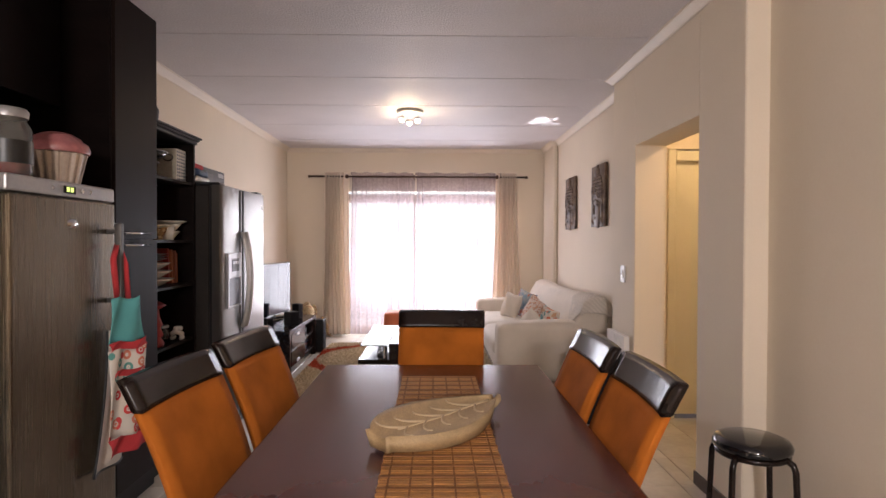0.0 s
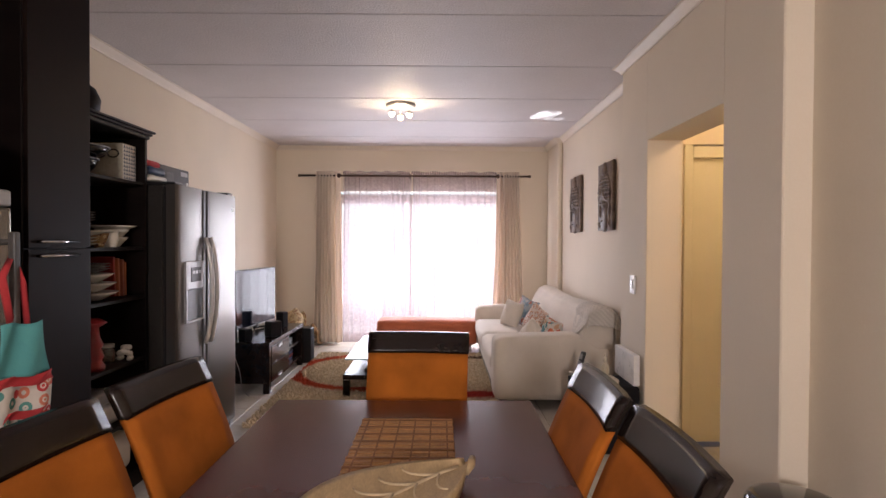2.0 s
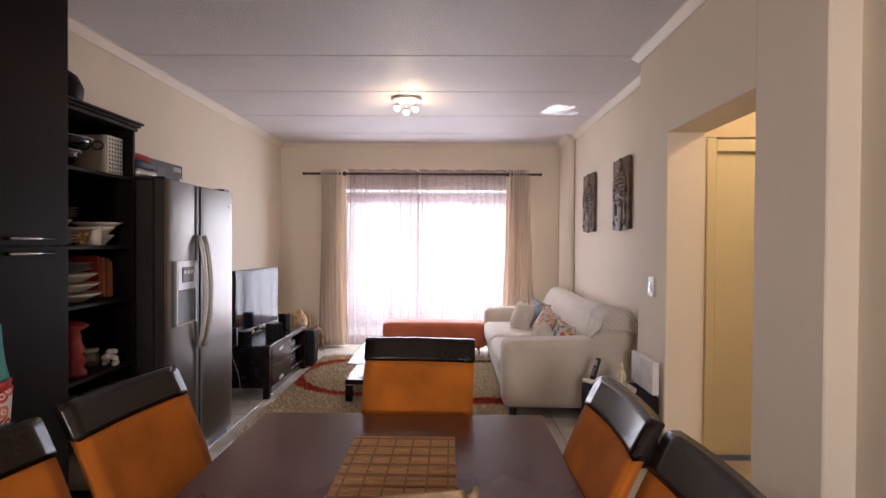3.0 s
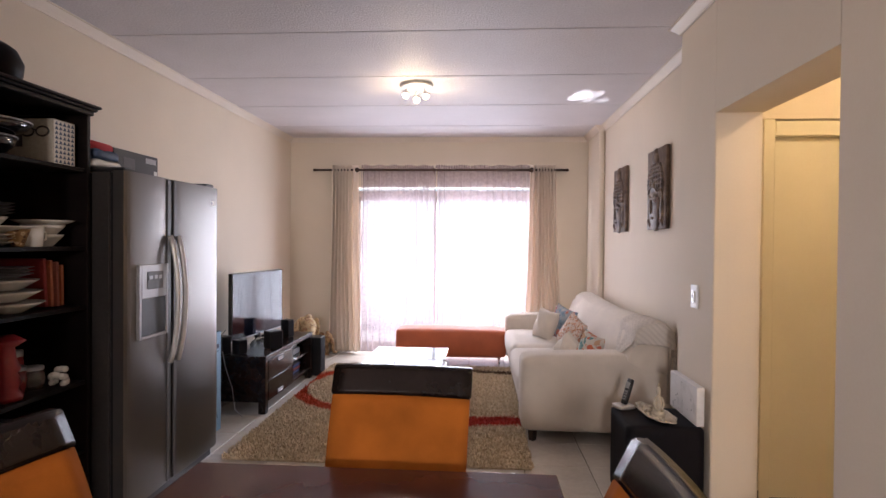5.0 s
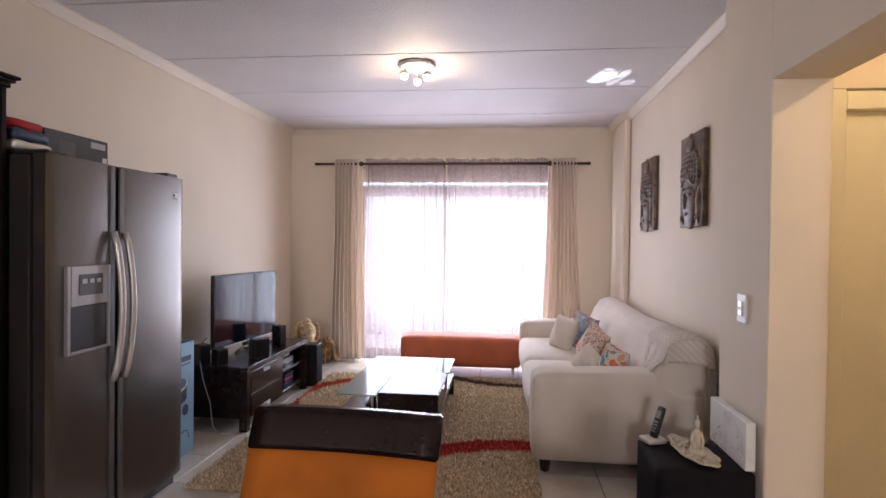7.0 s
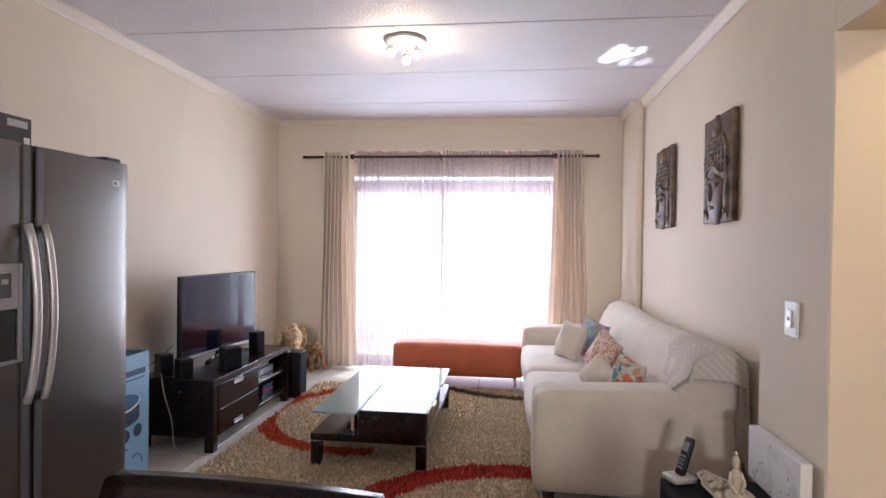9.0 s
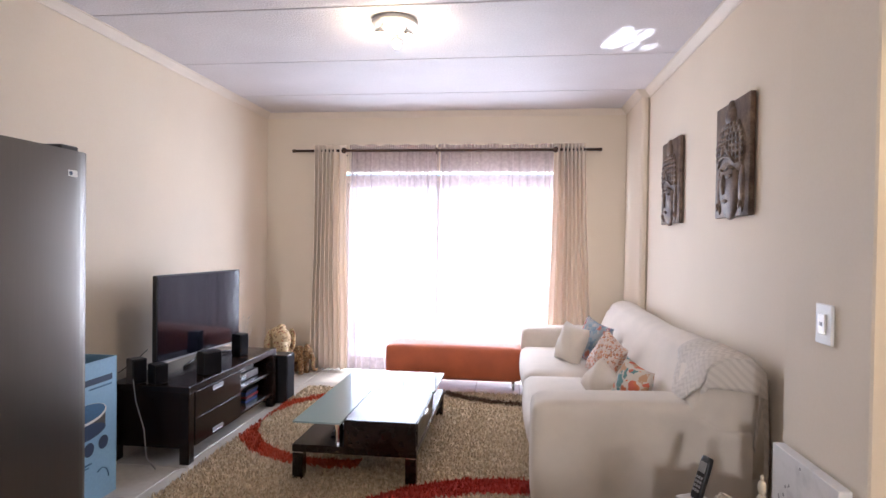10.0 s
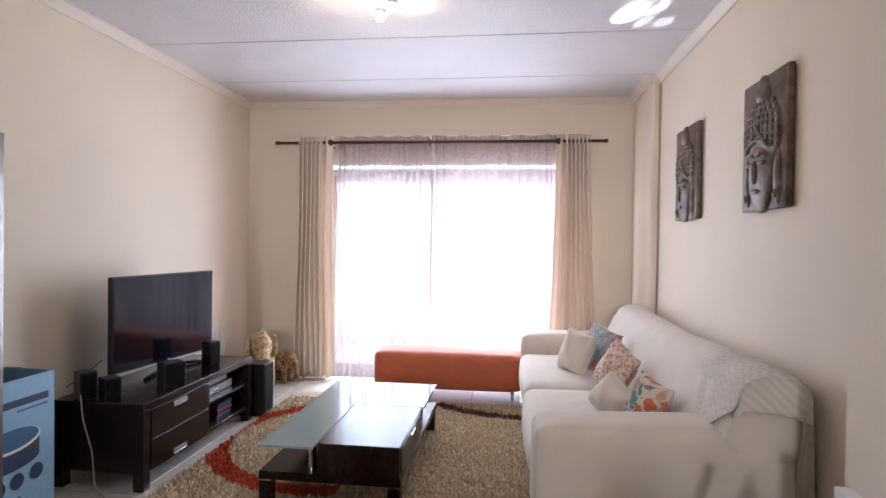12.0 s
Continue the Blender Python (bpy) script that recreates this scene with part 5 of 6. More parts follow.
_books = (mat("book_red", (0.28, 0.035, 0.03), 0.5), mat("book_orange", (0.36, 0.11, 0.05), 0.5), mat("book_terracotta", (0.24, 0.075, 0.05), 0.5))
for k in range(5):
    magazine("book", "thin upright cookery book with a reddish spine", "book", 3.735 + 0.021 * k, 3.752 + 0.021 * k, 1.0735, 0.225 - 0.008 * k, 0.24 + 0.012 * (k % 3), 3 - k * 0.4, _books[k % 3])
for k in range(3):
    dish("serving_dish", "white rectangular-rimmed serving dish stacked on the shelf", "dish", (XS + 0.04, 3.56, 1.0735 + 0.048 * k), 0.145 - 0.01 * k, 0.045, M["ceramic"])
for k in range(3):
    dish("plate", "grey plate in a stack on the shelf", "plate", (XS + 0.04, 3.55, 1.222 + 0.014 * k), 0.11, 0.018, mat("grey_plate", (0.22, 0.21, 0.20), 0.3))


def red_lantern():
    t = thing("red_vase", "stacked red glazed vase with a flared top", "vase")
    part("vase", lathe([(0, 0), (0.055, 0), (0.060, 0.02), (0.040, 0.05), (0.055, 0.07), (0.038, 0.11), (0.052, 0.13), (0.036, 0.17), (0.03, 0.22), (0.070, 0.245), (0.060, 0.252), (0.03, 0.27), (0, 0.27)], 24, at=(-1.20, 3.50, 0.7185)), M["redp"], t, "", True)


red_lantern()
_cloud = mat("dark_red_jar", (0.16, 0.022, 0.022), 0.25, coat=0.3)
for x, y, r, h, m_ in ((-1.26, 3.61, 0.045, 0.115, _cloud), (-1.24, 3.69, 0.042, 0.10, M["jarglass"]), (-1.30, 3.655, 0.035, 0.175, M["redp"])):
    t = thing("kitchen_jar", "small lidded kitchen jar on the shelf", "jar", group="jars on the shelf")
    part("body", lathe([(0, 0), (r, 0), (r * 1.05, h * 0.5), (r * 0.9, h * 0.85), (0, h * 0.85)], 20, at=(x, y, 0.7185)), m_, t, "", True)
    part("lid", lathe([(r * 0.95, h * 0.85), (r * 0.95, h), (0, h)], 20, at=(x, y, 0.7185)), M["silverp"], t, "metal lid", True)
bm = bmesh.new()
for k in range(14):
    a = k * 2.4
    blob(bm, (-1.18 + 0.028 * math.cos(a), 3.765 + 0.028 * math.sin(a), 0.755 + 0.030 * math.sin(k * 1.3)), (0.016, 0.016, 0.016), n=8)
tagged(part("lattice_ball", bm, M["ceramic"], None, "", True), "pale openwork ornament on the shelf", "ornament")
tagged(part("storage_tub", rounded(-1.45, -1.18, 3.50, 3.74, 0.394, 0.50, 0.015, 2, 0, 4), M["steel_l"], None, "", True), "pale plastic storage tub on the lower shelf", "tub")
tagged(part("storage_tub", rounded(-1.42, -1.20, 3.48, 3.70, 0.503, 0.58, 0.012, 2, 0, 4), M["silverp"], None, "", True), "grey plastic storage tub stacked on another", "tub")
tagged(part("paper_sack", rounded(-1.45, -1.17, 3.62, 3.82, 0.0985, 0.31, 0.04, 3, 0.01, 8), M["linen"], None, "", True), "crumpled cream paper sack on the bottom shelf", "sack")
tagged(part("wooden_pot", lathe([(0, 0), (0.09, 0), (0.125, 0.06), (0.130, 0.11), (0.105, 0.165), (0.07, 0.19), (0.05, 0.19), (0.05, 0.17), (0, 0.16)], 32, at=(-1.33, 3.55, 2.0245)), M["dark"], None, "", True), "dark round wooden pot on top of the bookshelf", "pot")


# ---- on the fridge ----
def appliance_box():
    t = thing("appliance_box", "black printed appliance box lying on the fridge", "box")
    part("carton", box(-1.46, -1.16, 4.12, 4.52, 1.744, 1.868, 0.002), M["black"], t)
    part("printed_oval", box(-1.160, -1.1585, 4.40, 4.50, 1.822, 1.852, 0.001), M["silverp"], t, "silver printed badge")
    part("printed_picture", box(-1.160, -1.1585, 4.20, 4.30, 1.76, 1.83, 0.001), M["grey"], t, "dim printed picture")
    part("price_label", box(-1.160, -1.1583, 4.48, 4.51, 1.75, 1.785, 0.001), M["white"], t, "small white label")


appliance_box()


def folded(x0, x1, y0, y1, z0, z1, material, label):
    bm = rounded(x0, x1, y0, y1, z0, z1, min(0.018, (z1 - z0) * 0.45), 3, 0.004, 8)
    for v in bm.verts:
        v.co.z += 0.004 * math.sin(v.co.y * 60) * math.sin(v.co.x * 40)
    return tagged(part("folded_cloth", bm, material, None, "", True), label, "cloth")


folded(-1.36, -1.10, 3.915, 4.105, 1.740, 1.780, M["ceramic"], "folded pale cloth on the fridge")
folded(-1.35, -1.11, 3.92, 4.10, 1.781, 1.830, M["navy"], "folded navy cloth on the fridge")
tagged(part("rolled_cloth", tube([(-1.20, 3.90, 1.853), (-1.19, 4.0, 1.858), (-1.17, 4.10, 1.850)], 0.024, 10), M["redc"], None, "", True), "rolled red patterned cloth on folded cloths", "cloth")


# ---- beside and on the television stand ----
def printed_box():
    """Open carton with a printed bin; its brand lettering is drawn as bars."""
    t = thing("carton", "open pale blue printed carton standing on the floor", "carton")
    x0, x1, y0, y1, z = -1.50, -1.15, 4.93, 5.32, 0.72
    for r in ((x0, x0 + 0.006, y0, y1), (x0 + 0.006, x1, y0, y0 + 0.006), (x0 + 0.006, x1, y1 - 0.006, y1)):
        part("carton_side", box(*r, 0, z, 0.001), M["boxblue"], t)
    part("carton_front", box(x1 - 0.006, x1, y0 + 0.0061, y1 - 0.0061, 0, z, 0.001), M["boxblue"], t)
    part("carton_floor", box(x0 + 0.007, x1 - 0.007, y0 + 0.007, y1 - 0.007, 0.002, 0.01, 0.001), M["card"], t)
    part("inner_flap", box(x0 + 0.008, x0 + 0.012, y0 + 0.01, y1 - 0.01, 0.3, z + 0.012, 0.001), M["card"], t, "brown card flap")
    X = x1 + 0.0012

    def panel(ya, yb, za, zb, material, name="print"):
        part(name, box(x1, X, ya, yb, za, zb, 0), material, t)
    panel(4.985, 5.005, 0.60, 0.635, mat("print_pink", (0.55, 0.08, 0.14), 0.5), "printed_mark")
    part("wordmark_shape", rounded(x1, X, 5.018, 5.285, 0.602, 0.634, 0.0005, 1), M["navy"], t, "plain dark blue wordmark bar")
    panel(5.12, 5.28, 0.578, 0.586, M["midblue"], "lettering_bar")

    def ellipse(y, z, ry, rz, material, lift, label):
        part("printed_bin", lathe([(0, 0), (1, 0)], 32), material, t, label).matrix_basis = Matrix.Translation((X + lift, y, z)) @ Matrix.Diagonal((1, ry, rz, 1)) @ Matrix.Rotation(radians(90), 4, "Y")
    panel(4.945, 5.235, 0.37, 0.46, M["grey"], "printed_bin")
    ellipse(5.09, 0.372, 0.145, 0.040, M["navy"], 0.0014, "printed bin base")
    ellipse(5.09, 0.462, 0.150, 0.052, M["white"], 0.0018, "printed pale rim")
    ellipse(5.09, 0.468, 0.140, 0.045, M["midblue"], 0.0022, "printed blue lid")
    panel(5.06, 5.16, 0.38, 0.425, M["navy"], "printed_panel")
    for yy in (5.03, 5.12, 5.22):
        q = part("printed_picture", lathe([(0, 0.0), (0.035, 0.0)], 20), M["navy"], t)
        q.matrix_basis = pose(X + 0.001, yy, 0.275 + 0.03 * (yy - 5.03) * 3, 0, 90, 0)
    panel(4.98, 5.14, 0.205, 0.213, M["midblue"], "lettering_bar")
    panel(4.98, 5.12, 0.190, 0.197, M["midblue"], "lettering_bar")
    q = part("printed_arc", tube([(X, 5.21 + 0.05 * math.cos(a / 5), 0.10 + 0.06 * math.sin(a / 5)) for a in range(12)], 0.003, 5), M["midblue"], t)


printed_box()


def speaker(x, y, z, w, d, h, turn=0, label="small black satellite loudspeaker on the stand"):
    t = thing("loudspeaker", label, "loudspeaker", group="home cinema speakers")
    part("cabinet", box(-d / 2, d / 2, -w / 2, w / 2, 0.001, h, 0.006, 2), M["black"], t)
    part("grille", box(d / 2, d / 2 + 0.004, -w / 2 + 0.006, w / 2 - 0.006, 0.008, h - 0.008, 0.003), M["blackcloth"], t, "black cloth grille")
    t.matrix_basis = pose(x, y, z, 0, 0, turn)
    return t


speaker(-1.10, 6.60, 0.4655, 0.085, 0.09, 0.165, -20)
speaker(-1.02, 6.02, 0.4655, 0.125, 0.10, 0.150, -35, "squat black centre loudspeaker in front of the television")
speaker(-1.19, 5.735, 0.4655, 0.085, 0.09, 0.120, -30)
speaker(-1.32, 5.72, 0.4655, 0.085, 0.09, 0.150, -30)
speaker(-1.00, 7.05, 0.0, 0.16, 0.24, 0.395, 0, "tall black subwoofer standing on the floor")
speaker(-1.60, 5.50, 0.0, 0.14, 0.10, 0.66, 0, "tall dark loudspeaker standing by the wall")


def player(x0, x1, y0, y1, z0, z1, label):
    t = thing("media_player", label, "media player")
    part("case", box(x0, x1, y0, y1, z0, z1, 0.003), M["black"], t)
    part("front", box(x1, x1 + 0.004, y0 + 0.004, y1 - 0.004, z0 + 0.004, z1 - 0.004, 0.001), M["silverp"], t, "silver front panel")
    part("display", box(x1 + 0.004, x1 + 0.005, y0 + 0.1, y0 + 0.2, z0 + 0.012, z1 - 0.012, 0), M["gloss"], t, "dark display")


player(-1.36, -1.04, 6.38, 6.78, 0.2835, 0.340, "black and silver media player on the stand's shelf")
player(-1.34, -1.06, 6.40, 6.74, 0.3405, 0.378, "slim media player stacked on another")
for k in range(6):
    z = 0.1125 + 0.016 * k
    tagged(part("disc_case", box(-1.22, -1.03 + 0.004 * (k % 3), 6.56, 6.75, z, z + 0.0145, 0.001), (M["blue"], M["black"], M["redp"], M["navy"])[k % 4]), "plastic disc case in a small stack", "disc case", "disc cases")
tagged(part("trailing_cable", tube([(-1.30, 5.66, 0.50), (-1.26, 5.63, 0.38), (-1.20, 5.62, 0.22), (-1.17, 5.60, 0.06), (-1.10, 5.58, 0.006)], 0.0035, 6), M["silverp"], None, "", True), "thin pale cable trailing to the floor", "cable")


def elephant(m, s, material, label):
    """Carved standing elephant facing local +x; one plain shape."""
    bm = bmesh.new()
    blob(bm, (0, 0, 0.34), (0.21, 0.145, 0.165), n=24)
    blob(bm, (0.02, 0, 0.44), (0.12, 0.09, 0.09), n=16)
    blob(bm, (0.22, 0, 0.42), (0.105, 0.095, 0.12), n=20)
    blob(bm, (0.20, 0, 0.53), (0.05, 0.05, 0.05), n=12)
    for y in (-1, 1):
        blob(bm, (0.16, 0.115 * y, 0.41), (0.075, 0.022, 0.115), Matrix.Rotation(0.3 * y, 4, "Z"), n=16)
        tube([(0.30, 0.05 * y, 0.33), (0.36, 0.06 * y, 0.29), (0.40, 0.055 * y, 0.31)], 0.014, 8, bm, taper=0.3)
        for x in (-0.12, 0.13):
            tube([(x, 0.075 * y, 0.32), (x, 0.08 * y, 0.12), (x, 0.08 * y, 0.0)], 0.055, 14, bm, taper=0.92)
    tube([(0.30, 0, 0.40), (0.345, 0, 0.30), (0.35, 0, 0.18), (0.37, 0, 0.10), (0.43, 0, 0.09), (0.46, 0, 0.13)], 0.05, 12, bm, taper=0.35)
    tube([(-0.20, 0, 0.38), (-0.24, 0, 0.28), (-0.235, 0, 0.18)], 0.012, 6, bm, taper=0.6)
    bmesh.ops.transform(bm, matrix=m @ Matrix.Scale(s, 4), verts=bm.verts)
    return tagged(part("elephant_statue", bm, material, None, "", True), label, "statue")


elephant(pose(-1.335, 7.86, 0, 0, 0, -58), 0.93, M["gold"], "large gilded carved elephant statue on the floor")
elephant(pose(-1.19, 8.03, 0, 0, 0, -18), 0.52, M["brown_gold"], "small brown and gold carved elephant statue")


def twigs():
    t = thing("dry_twigs", "bunch of pale dry twigs behind the stand", "twigs")
    rng = random.Random(4)
    part("pot", lathe([(0, 0), (0.06, 0), (0.075, 0.12), (0.068, 0.12), (0.055, 0.01), (0, 0.01)], 20, at=(-1.50, 7.35, 0)), M["ceramic"], t, "pale pot", True)
    for k in range(20):
        a = rng.uniform(0, 6.28)
        r = rng.uniform(0.05, 0.15)
        h = rng.uniform(0.45, 0.64)
        x = max(-1.64, -1.50 + r * math.cos(a))
        part("twig", tube([(-1.50, 7.35, 0.02), (-1.50 + 0.4 * (x + 1.50), 7.35 + 0.4 * r * math.sin(a), h * 0.5), (x, 7.35 + r * math.sin(a), h), (max(-1.64, x + rng.uniform(-0.05, 0.05)), 7.35 + r * math.sin(a) + 0.04, h + 0.04)], 0.0035, 5, taper=0.4), M["ceramic"], t, "", True)


twigs()


# ---- on the sofa ----
def cushion(m, w, h, d, material, label):
    bm = bmesh.new()
    n = 18
    for s in (1, -1):
        g = []
        for i in range(n + 1):
            row = []
            for j in range(n + 1):
                u, v = 2 * i / n - 1, 2 * j / n - 1
                k = max(0.0, (1 - u * u) * (1 - v * v)) ** 0.42
                pin = 1 - 0.09 * (1 - v * v) * abs(u) ** 3 * 1.0
                pin2 = 1 - 0.09 * (1 - u * u) * abs(v) ** 3
                row.append(bm.verts.new((u * w / 2 * pin, s * d / 2 * k + 0.004 * math.sin(7 * u + 5 * v), v * h / 2 * pin2)))
            g.append(row)
        for i in range(n):
            for j in range(n):
                bm.faces.new((g[i][j], g[i + 1][j], g[i + 1][j + 1], g[i][j + 1]))
    bmesh.ops.remove_doubles(bm, verts=bm.verts, dist=0.0045)
    bmesh.ops.recalc_face_normals(bm, faces=bm.faces)
    o = part("cushion", bm, material, None, "", True)
    o.matrix_basis = m
    return tagged(o, label, "cushion", "scatter cushions")


cushion(pose(1.41, 7.02, 0.565, -16, 10, -52), 0.26, 0.31, 0.16, M["linen"], "plain cream scatter cushion leaning on another cushion")
cushion(pose(1.58, 7.08, 0.575, -18, 12, -60), 0.32, 0.34, 0.14, M["blue_print"], "blue and red leaf-print scatter cushion")
cushion(pose(1.58, 6.46, 0.570, -20, 22, -68), 0.27, 0.32, 0.15, M["speckle_print"], "cream and orange speckled scatter cushion")
cushion(pose(1.49, 6.02, 0.500, -26, 30, -62), 0.27, 0.22, 0.17, M["linen"], "plain cream scatter cushion lying tilted")
cushion(pose(1.61, 5.80, 0.540, -16, 12, -64), 0.24, 0.29, 0.14, M["leaf_print"], "orange and teal leaf-print scatter cushion")


def throw():
    """Knitted throw laid over the end of the sofa's back, one corner hanging down behind."""
    t = thing("throw_blanket", "pale zigzag knitted throw draped over the sofa's back", "throw")
    m = mat("knit", (0.68, 0.62, 0.55), 0.95, var=0.1, scale=10, bump=0.3, bscale=260)
    nt = m.node_tree
    b = nt.nodes["Principled BSDF"]
    base = b.inputs["Base Color"].links[0].from_socket
    tc = nt.nodes.new("ShaderNodeTexCoord")
    sp = nt.nodes.new("ShaderNodeSeparateXYZ")
    nt.links.new(tc.outputs["Object"], sp.inputs[0])
    pp = nt.nodes.new("ShaderNodeMath")
    pp.operation = "PINGPONG"
    pp.inputs[1].default_value = 0.032
    nt.links.new(sp.outputs["Y"], pp.inputs[0])
    sm = nt.nodes.new("ShaderNodeMath")
    nt.links.new(sp.outputs["X"], sm.inputs[0])
    nt.links.new(pp.outputs[0], sm.inputs[1])
    s2 = nt.nodes.new("ShaderNodeMath")
    nt.links.new(sm.outputs[0], s2.inputs[0])
    nt.links.new(sp.outputs["Z"], s2.inputs[1])
    md = nt.nodes.new("ShaderNodeMath")
    md.operation = "PINGPONG"
    md.inputs[1].default_value = 0.022
    nt.links.new(s2.outputs[0], md.inputs[0])
    gt = nt.nodes.new("ShaderNodeMath")
    gt.operation = "GREATER_THAN"
    gt.inputs[1].default_value = 0.012
    nt.links.new(md.outputs[0], gt.inputs[0])
    mx = nt.nodes.new("ShaderNodeMixRGB")
    mx.inputs[2].default_value = (0.58, 0.525, 0.465, 1)
    nt.links.new(gt.outputs[0], mx.inputs[0])
    nt.links.new(base, mx.inputs[1])
    nt.links.new(mx.outputs[0], b.inputs["Base Color"])

    def crest(q):
        """Line up the front of the back and over its top, from q 0 at the front to 1 at the wall."""
        if q < 0.42:
            s = q / 0.42
            return 1.728 + 0.084 * s, 0.585 + 0.175 * s
        a = math.pi * (1 - (q - 0.42) / 0.58)
        return 1.938 + 0.128 * math.cos(a), 0.762 + 0.086 * math.sin(a)

    def fn(u, v):
        x, z = crest(u)
        ya = 5.199 + 0.17 * max(0.0, 1 - u / 0.30)
        yb = 5.43 + 0.24 * min(1.0, u / 0.5) + 0.015 * math.sin(9 * u)
        y = ya + (yb - ya) * v
        return Vector((x - 0.004 + 0.003 * math.sin(19 * v + 3 * u), y, z + 0.008 - 0.012 * max(0.0, 1 - v * 9) + 0.004 * math.sin(13 * v + 6 * u)))
    part("cloth", sheet(fn, 30, 24, 0.004), m, t, "", True)

    def flap(u, v):
        # short fall over the flat end of the back
        x, z = crest(0.27 + 0.73 * u)
        low = 0.684 + 0.032 * math.sin(math.pi * min(1.0, u * 1.1)) - 0.012 * u
        return Vector((x, 5.199 - 0.010 * v - 0.004 * math.sin(16 * u), z - 0.004 + min(0.0, low - z) * v))
    part("end_fall", sheet(flap, 24, 8, 0.004), m, t, "", True)

    def hang(u, v):
        return Vector((2.035 + 0.062 * u - 0.02 * v * (1 - u), 5.195 + 0.05 * u - 0.014 * math.sin(5 * u + 4 * v), 0.765 - 0.02 * u - 0.56 * v * (0.55 + 0.45 * u)))
    part("hanging_corner", sheet(hang, 8, 10, 0.004), m, t, "", True)


throw()


# ---- black pouffe with telephone, figurine and canvas ----
def pouffe():
    t = thing("pouffe", "black cloth cube pouffe against the wall", "pouffe")
    part("body", rounded(1.512, 1.905, 4.262, 4.642, 0.0, 0.44, 0.012, 3, 0.004, 8), M["blackcloth"], t, "", True)
    part("corner_seam", tube([(1.711, 4.2625, 0.012), (1.711, 4.2610, 0.43)], 0.0025, 6), M["blackcloth"], t)


pouffe()


def telephone():
    t = thing("telephone", "black and silver cordless telephone in its cradle", "telephone")
    R = pose(1.574, 4.588, 0.4455, 0, 0, 22)

    def put(bm):
        bmesh.ops.transform(bm, matrix=R, verts=bm.verts)
        return bm
    part("cradle", put(rounded(-0.050, 0.050, -0.045, 0.045, 0.0, 0.026, 0.010, 2, 0.0, 4)), M["steel_l"], t, "silver cradle", True)
    R2 = Matrix.Translation((0, 0.0, 0.018)) @ Matrix.Rotation(radians(19), 4, "Y")
    bm = rounded(-0.011, 0.012, -0.023, 0.023, 0.0, 0.155, 0.009, 3, 0, 5)
    bmesh.ops.transform(bm, matrix=R2, verts=bm.verts)
    hs = part("handset", put(bm), M["black"], t, "black handset", True)
    bm = box(-0.0128, -0.0108, -0.017, 0.017, 0.098, 0.135, 0.001)
    bmesh.ops.transform(bm, matrix=R2, verts=bm.verts)
    part("display", put(bm), M["silverp"], hs, "grey display")
    for i in range(4):
        for j in range(3):
            bm = box(-0.0130, -0.0108, -0.016 + 0.0115 * j, -0.007 + 0.0115 * j, 0.030 + 0.015 * i, 0.039 + 0.015 * i, 0.001)
            bmesh.ops.transform(bm, matrix=R2, verts=bm.verts)
            part("key", put(bm), M["silverp"], hs)


telephone()


def shell_dish():
    """Leaf-shaped carved dish with a curled rim and lumps of ornament."""
    t = thing("shell_dish", "cream carved shell-shaped dish on the pouffe", "dish")
    R = pose(1.704, 4.444, 0.4455, 0, 0, -80)

    def at(a, v):
        k = (1 + 0.05 * math.sin(9 * a)) * (1 - 0.22 * math.cos(a) ** 2 * math.sin(a) ** 2)
        w = 0.068 * (1 + 0.25 * math.cos(a))
        return R @ Vector((0.190 * v * math.cos(a) * k, w * v * math.sin(a) * k, 0.004 + 0.022 * v ** 3))
    part("dish", sheet(lambda u, v: at(2 * math.pi * u, v), 48, 6, 0.004), M["stone"], t, "", True)
    part("rim", tube([at(2 * math.pi * k / 48, 1.0) for k in range(49)], 0.005, 6), M["stone"], t, "curled rim", True)
    rng = random.Random(2)
    for k in range(16):
        bm = bmesh.new()
        a = rng.uniform(0, 6.3)
        p = at(a, rng.uniform(0.2, 0.8))
        blob(bm, p + Vector((0, 0, 0.008)), (rng.uniform(0.010, 0.018), rng.uniform(0.008, 0.013), 0.011), n=9)
        part("carved_petal", bm, M["stone"], t, "", True)


shell_dish()


def figurine():
    """Small seated figure as one plain shape."""
    bm = bmesh.new()
    c = Vector((1.712, 4.402, 0.455))
    blob(bm, c + Vector((0, 0, 0.016)), (0.042, 0.036, 0.020), n=16)
    blob(bm, c + Vector((0, 0, 0.058)), (0.022, 0.019, 0.042), n=16)
    blob(bm, c + Vector((0, 0, 0.112)), (0.015, 0.015, 0.019), n=14)
    blob(bm, c + Vector((0, 0, 0.134)), (0.007, 0.007, 0.010), n=10)
    for s in (-1, 1):
        tube([c + Vector((0.018 * s, 0, 0.084)), c + Vector((0.030 * s, -0.010, 0.055)), c + Vector((0.010 * s, -0.032, 0.036))], 0.0075, 8, bm)
    bmesh.ops.transform(bm, matrix=Matrix.Translation(c) @ Matrix.Diagonal((0.86, 0.95, 1.27, 1)) @ Matrix.Translation(-c), verts=bm.verts)
    tagged(part("figurine", bm, M["stone"], None, "", True), "small cream seated figurine on the shell dish", "figurine")


figurine()


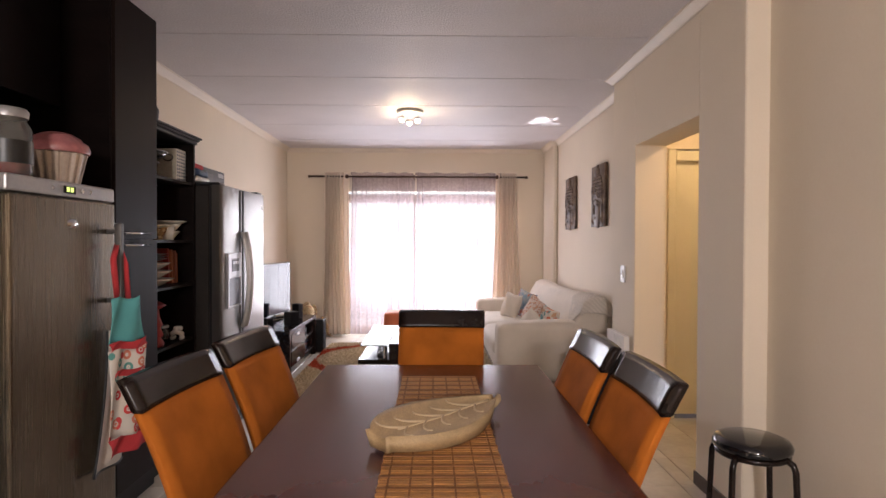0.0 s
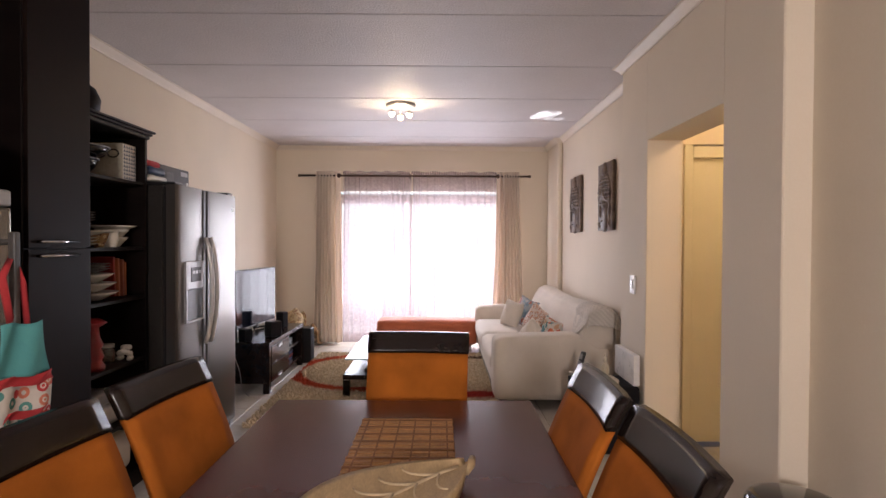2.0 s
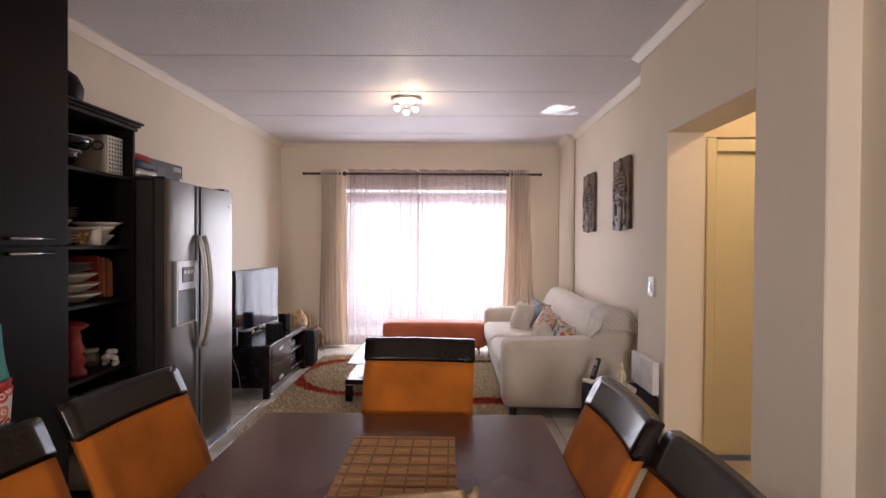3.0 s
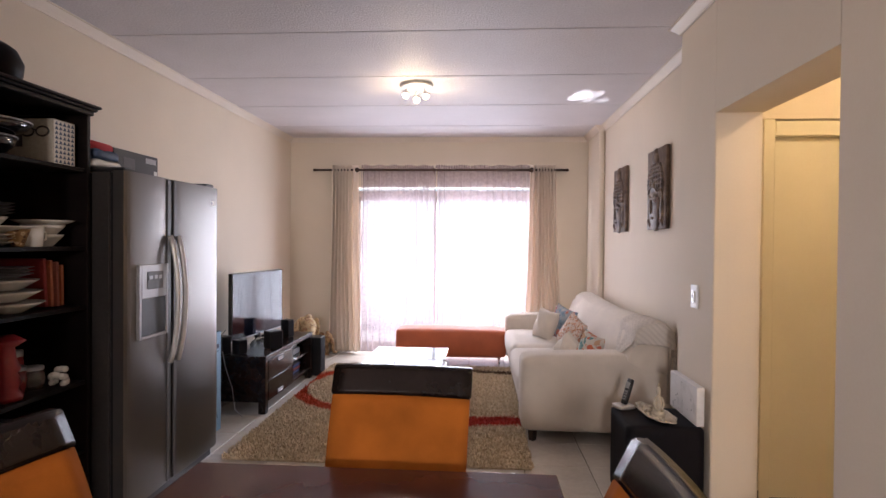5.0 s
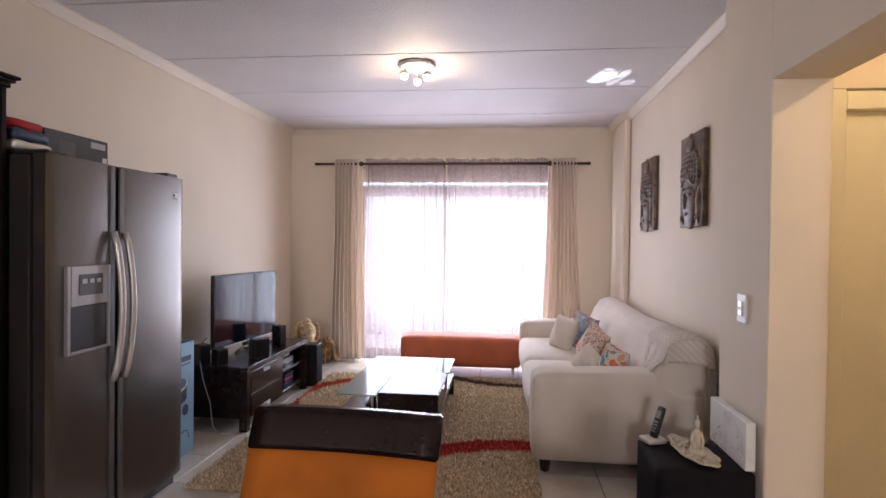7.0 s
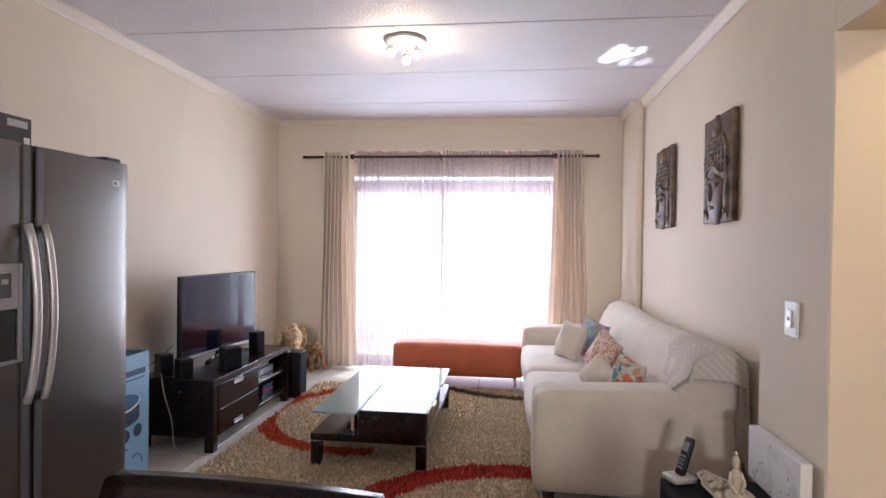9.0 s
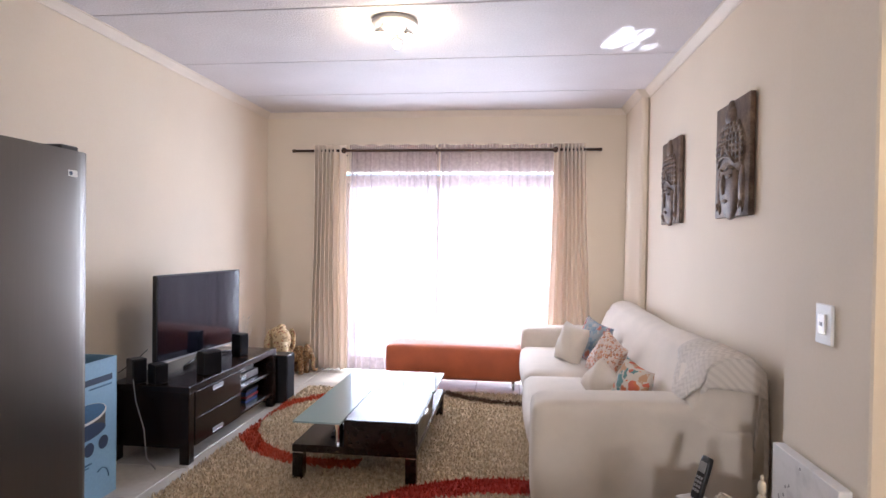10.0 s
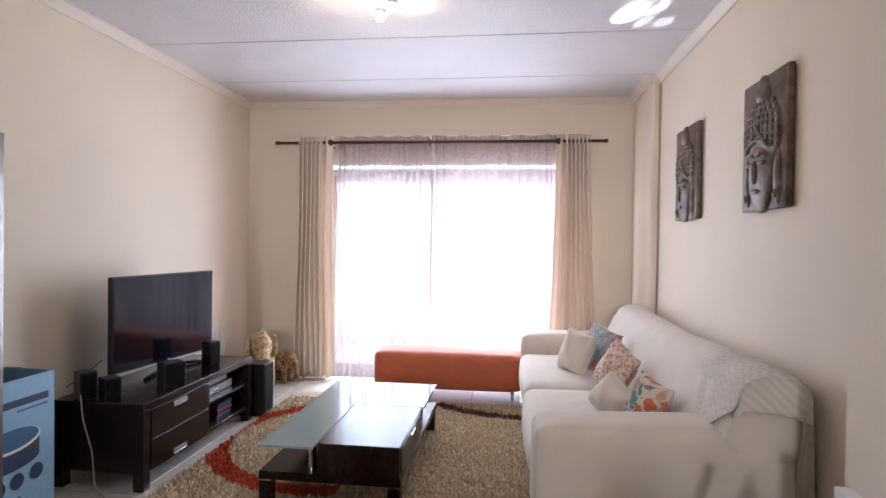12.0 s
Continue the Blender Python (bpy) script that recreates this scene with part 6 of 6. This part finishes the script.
def canvas():
    t = thing("canvas_picture", "white floral canvas print leaning against the wall on the pouffe", "canvas")
    part("canvas", box(1.868, 1.908, 4.285, 4.690, 0.4455, 0.648, 0.003, 2), M["canvas"], t)
    rng = random.Random(9)
    for k in range(16):
        y, z = rng.uniform(4.32, 4.67), rng.uniform(0.46, 0.64)
        part("printed_blossom", lathe([(0, 0), (rng.uniform(0.003, 0.007), 0)], 8), M["silverp"], t).matrix_basis = pose(1.8672, y, z, 0, 90, 0)


canvas()
tagged(part("remote_control", rounded(-0.10, -0.055, 5.72, 5.90, 0.2075, 0.226, 0.008, 2, 0, 4), M["black"], None, "", True), "black remote control on the coffee table's platform", "remote control")

# ---- floor tiles ----
fl = structure("floor", boxes((XL - 0.1, XK + 0.1, YK - 0.1, YB + T, -0.11, -0.006), (XK + 0.1, 3.7, 2.6, 4.55, -0.11, -0.006), bevel=0), M["grout"], "glossy cream ceramic floor tiles with dark grout", "floor")
TS, TX, TY = 0.402, 1.43, 4.835
tile_mesh = {}


def tile_data(w, h):
    k = (round(w, 3), round(h, 3))
    if k not in tile_mesh:
        bm = box(-w / 2, w / 2, -h / 2, h / 2, -0.008, 0.0, 0.0022)
        me = bpy.data.meshes.new("tile")
        bm.to_mesh(me)
        bm.free()
        me.materials.append(M["tile_piece"])
        tile_mesh[k] = me
    return tile_mesh[k]


rest = bmesh.new()
for i in range(-9, 7):
    for j in range(-20, 10):
        for (ax, bx, ay, by) in ((XL, XB if j >= -6 else XK, YK, YB), (XB, 3.6, 2.79, 4.42)):
            if ax == XB and not (j in range(-6, 1)):
                continue
            x0, x1 = max(ax, TX + i * TS) + 0.0022, min(bx, TX + (i + 1) * TS) - 0.0022
            y0, y1 = max(ay, TY + j * TS) + 0.0022, min(by, TY + (j + 1) * TS) - 0.0022
            if ax == XL and y0 > YS - 0.01:
                x1 = min(XR, TX + (i + 1) * TS) - 0.0022
            if x1 - x0 < 0.02 or y1 - y0 < 0.02:
                continue
            if y0 < 1.2:
                add_box(rest, x0, x1, y0, y1, -0.008, 0.0)
                continue
            o = new("tile", tile_data(x1 - x0, y1 - y0))
            o.location = ((x0 + x1) / 2, (y0 + y1) / 2, 0)
            o.parent = fl
tagged(part("far_tiles", rest, M["tile"], fl), kind="stuff")


# ---- origins: every grouped thing stands on its own base ----
bpy.context.view_layer.update()
for ob in [o for o in scene.objects if o.type == "EMPTY" and o.parent is None and o.matrix_basis == Matrix()]:
    pts = [c.matrix_world @ Vector(q) for c in ob.children_recursive if c.type == "MESH" for q in c.bound_box]
    if pts:
        lo = Vector([min(p[i] for p in pts) for i in range(3)])
        hi = Vector([max(p[i] for p in pts) for i in range(3)])
        at = Vector(((lo.x + hi.x) / 2, (lo.y + hi.y) / 2, lo.z))
        ob.location = at
        for c in ob.children:
            c.matrix_parent_inverse = Matrix.Translation(-at) @ c.matrix_parent_inverse
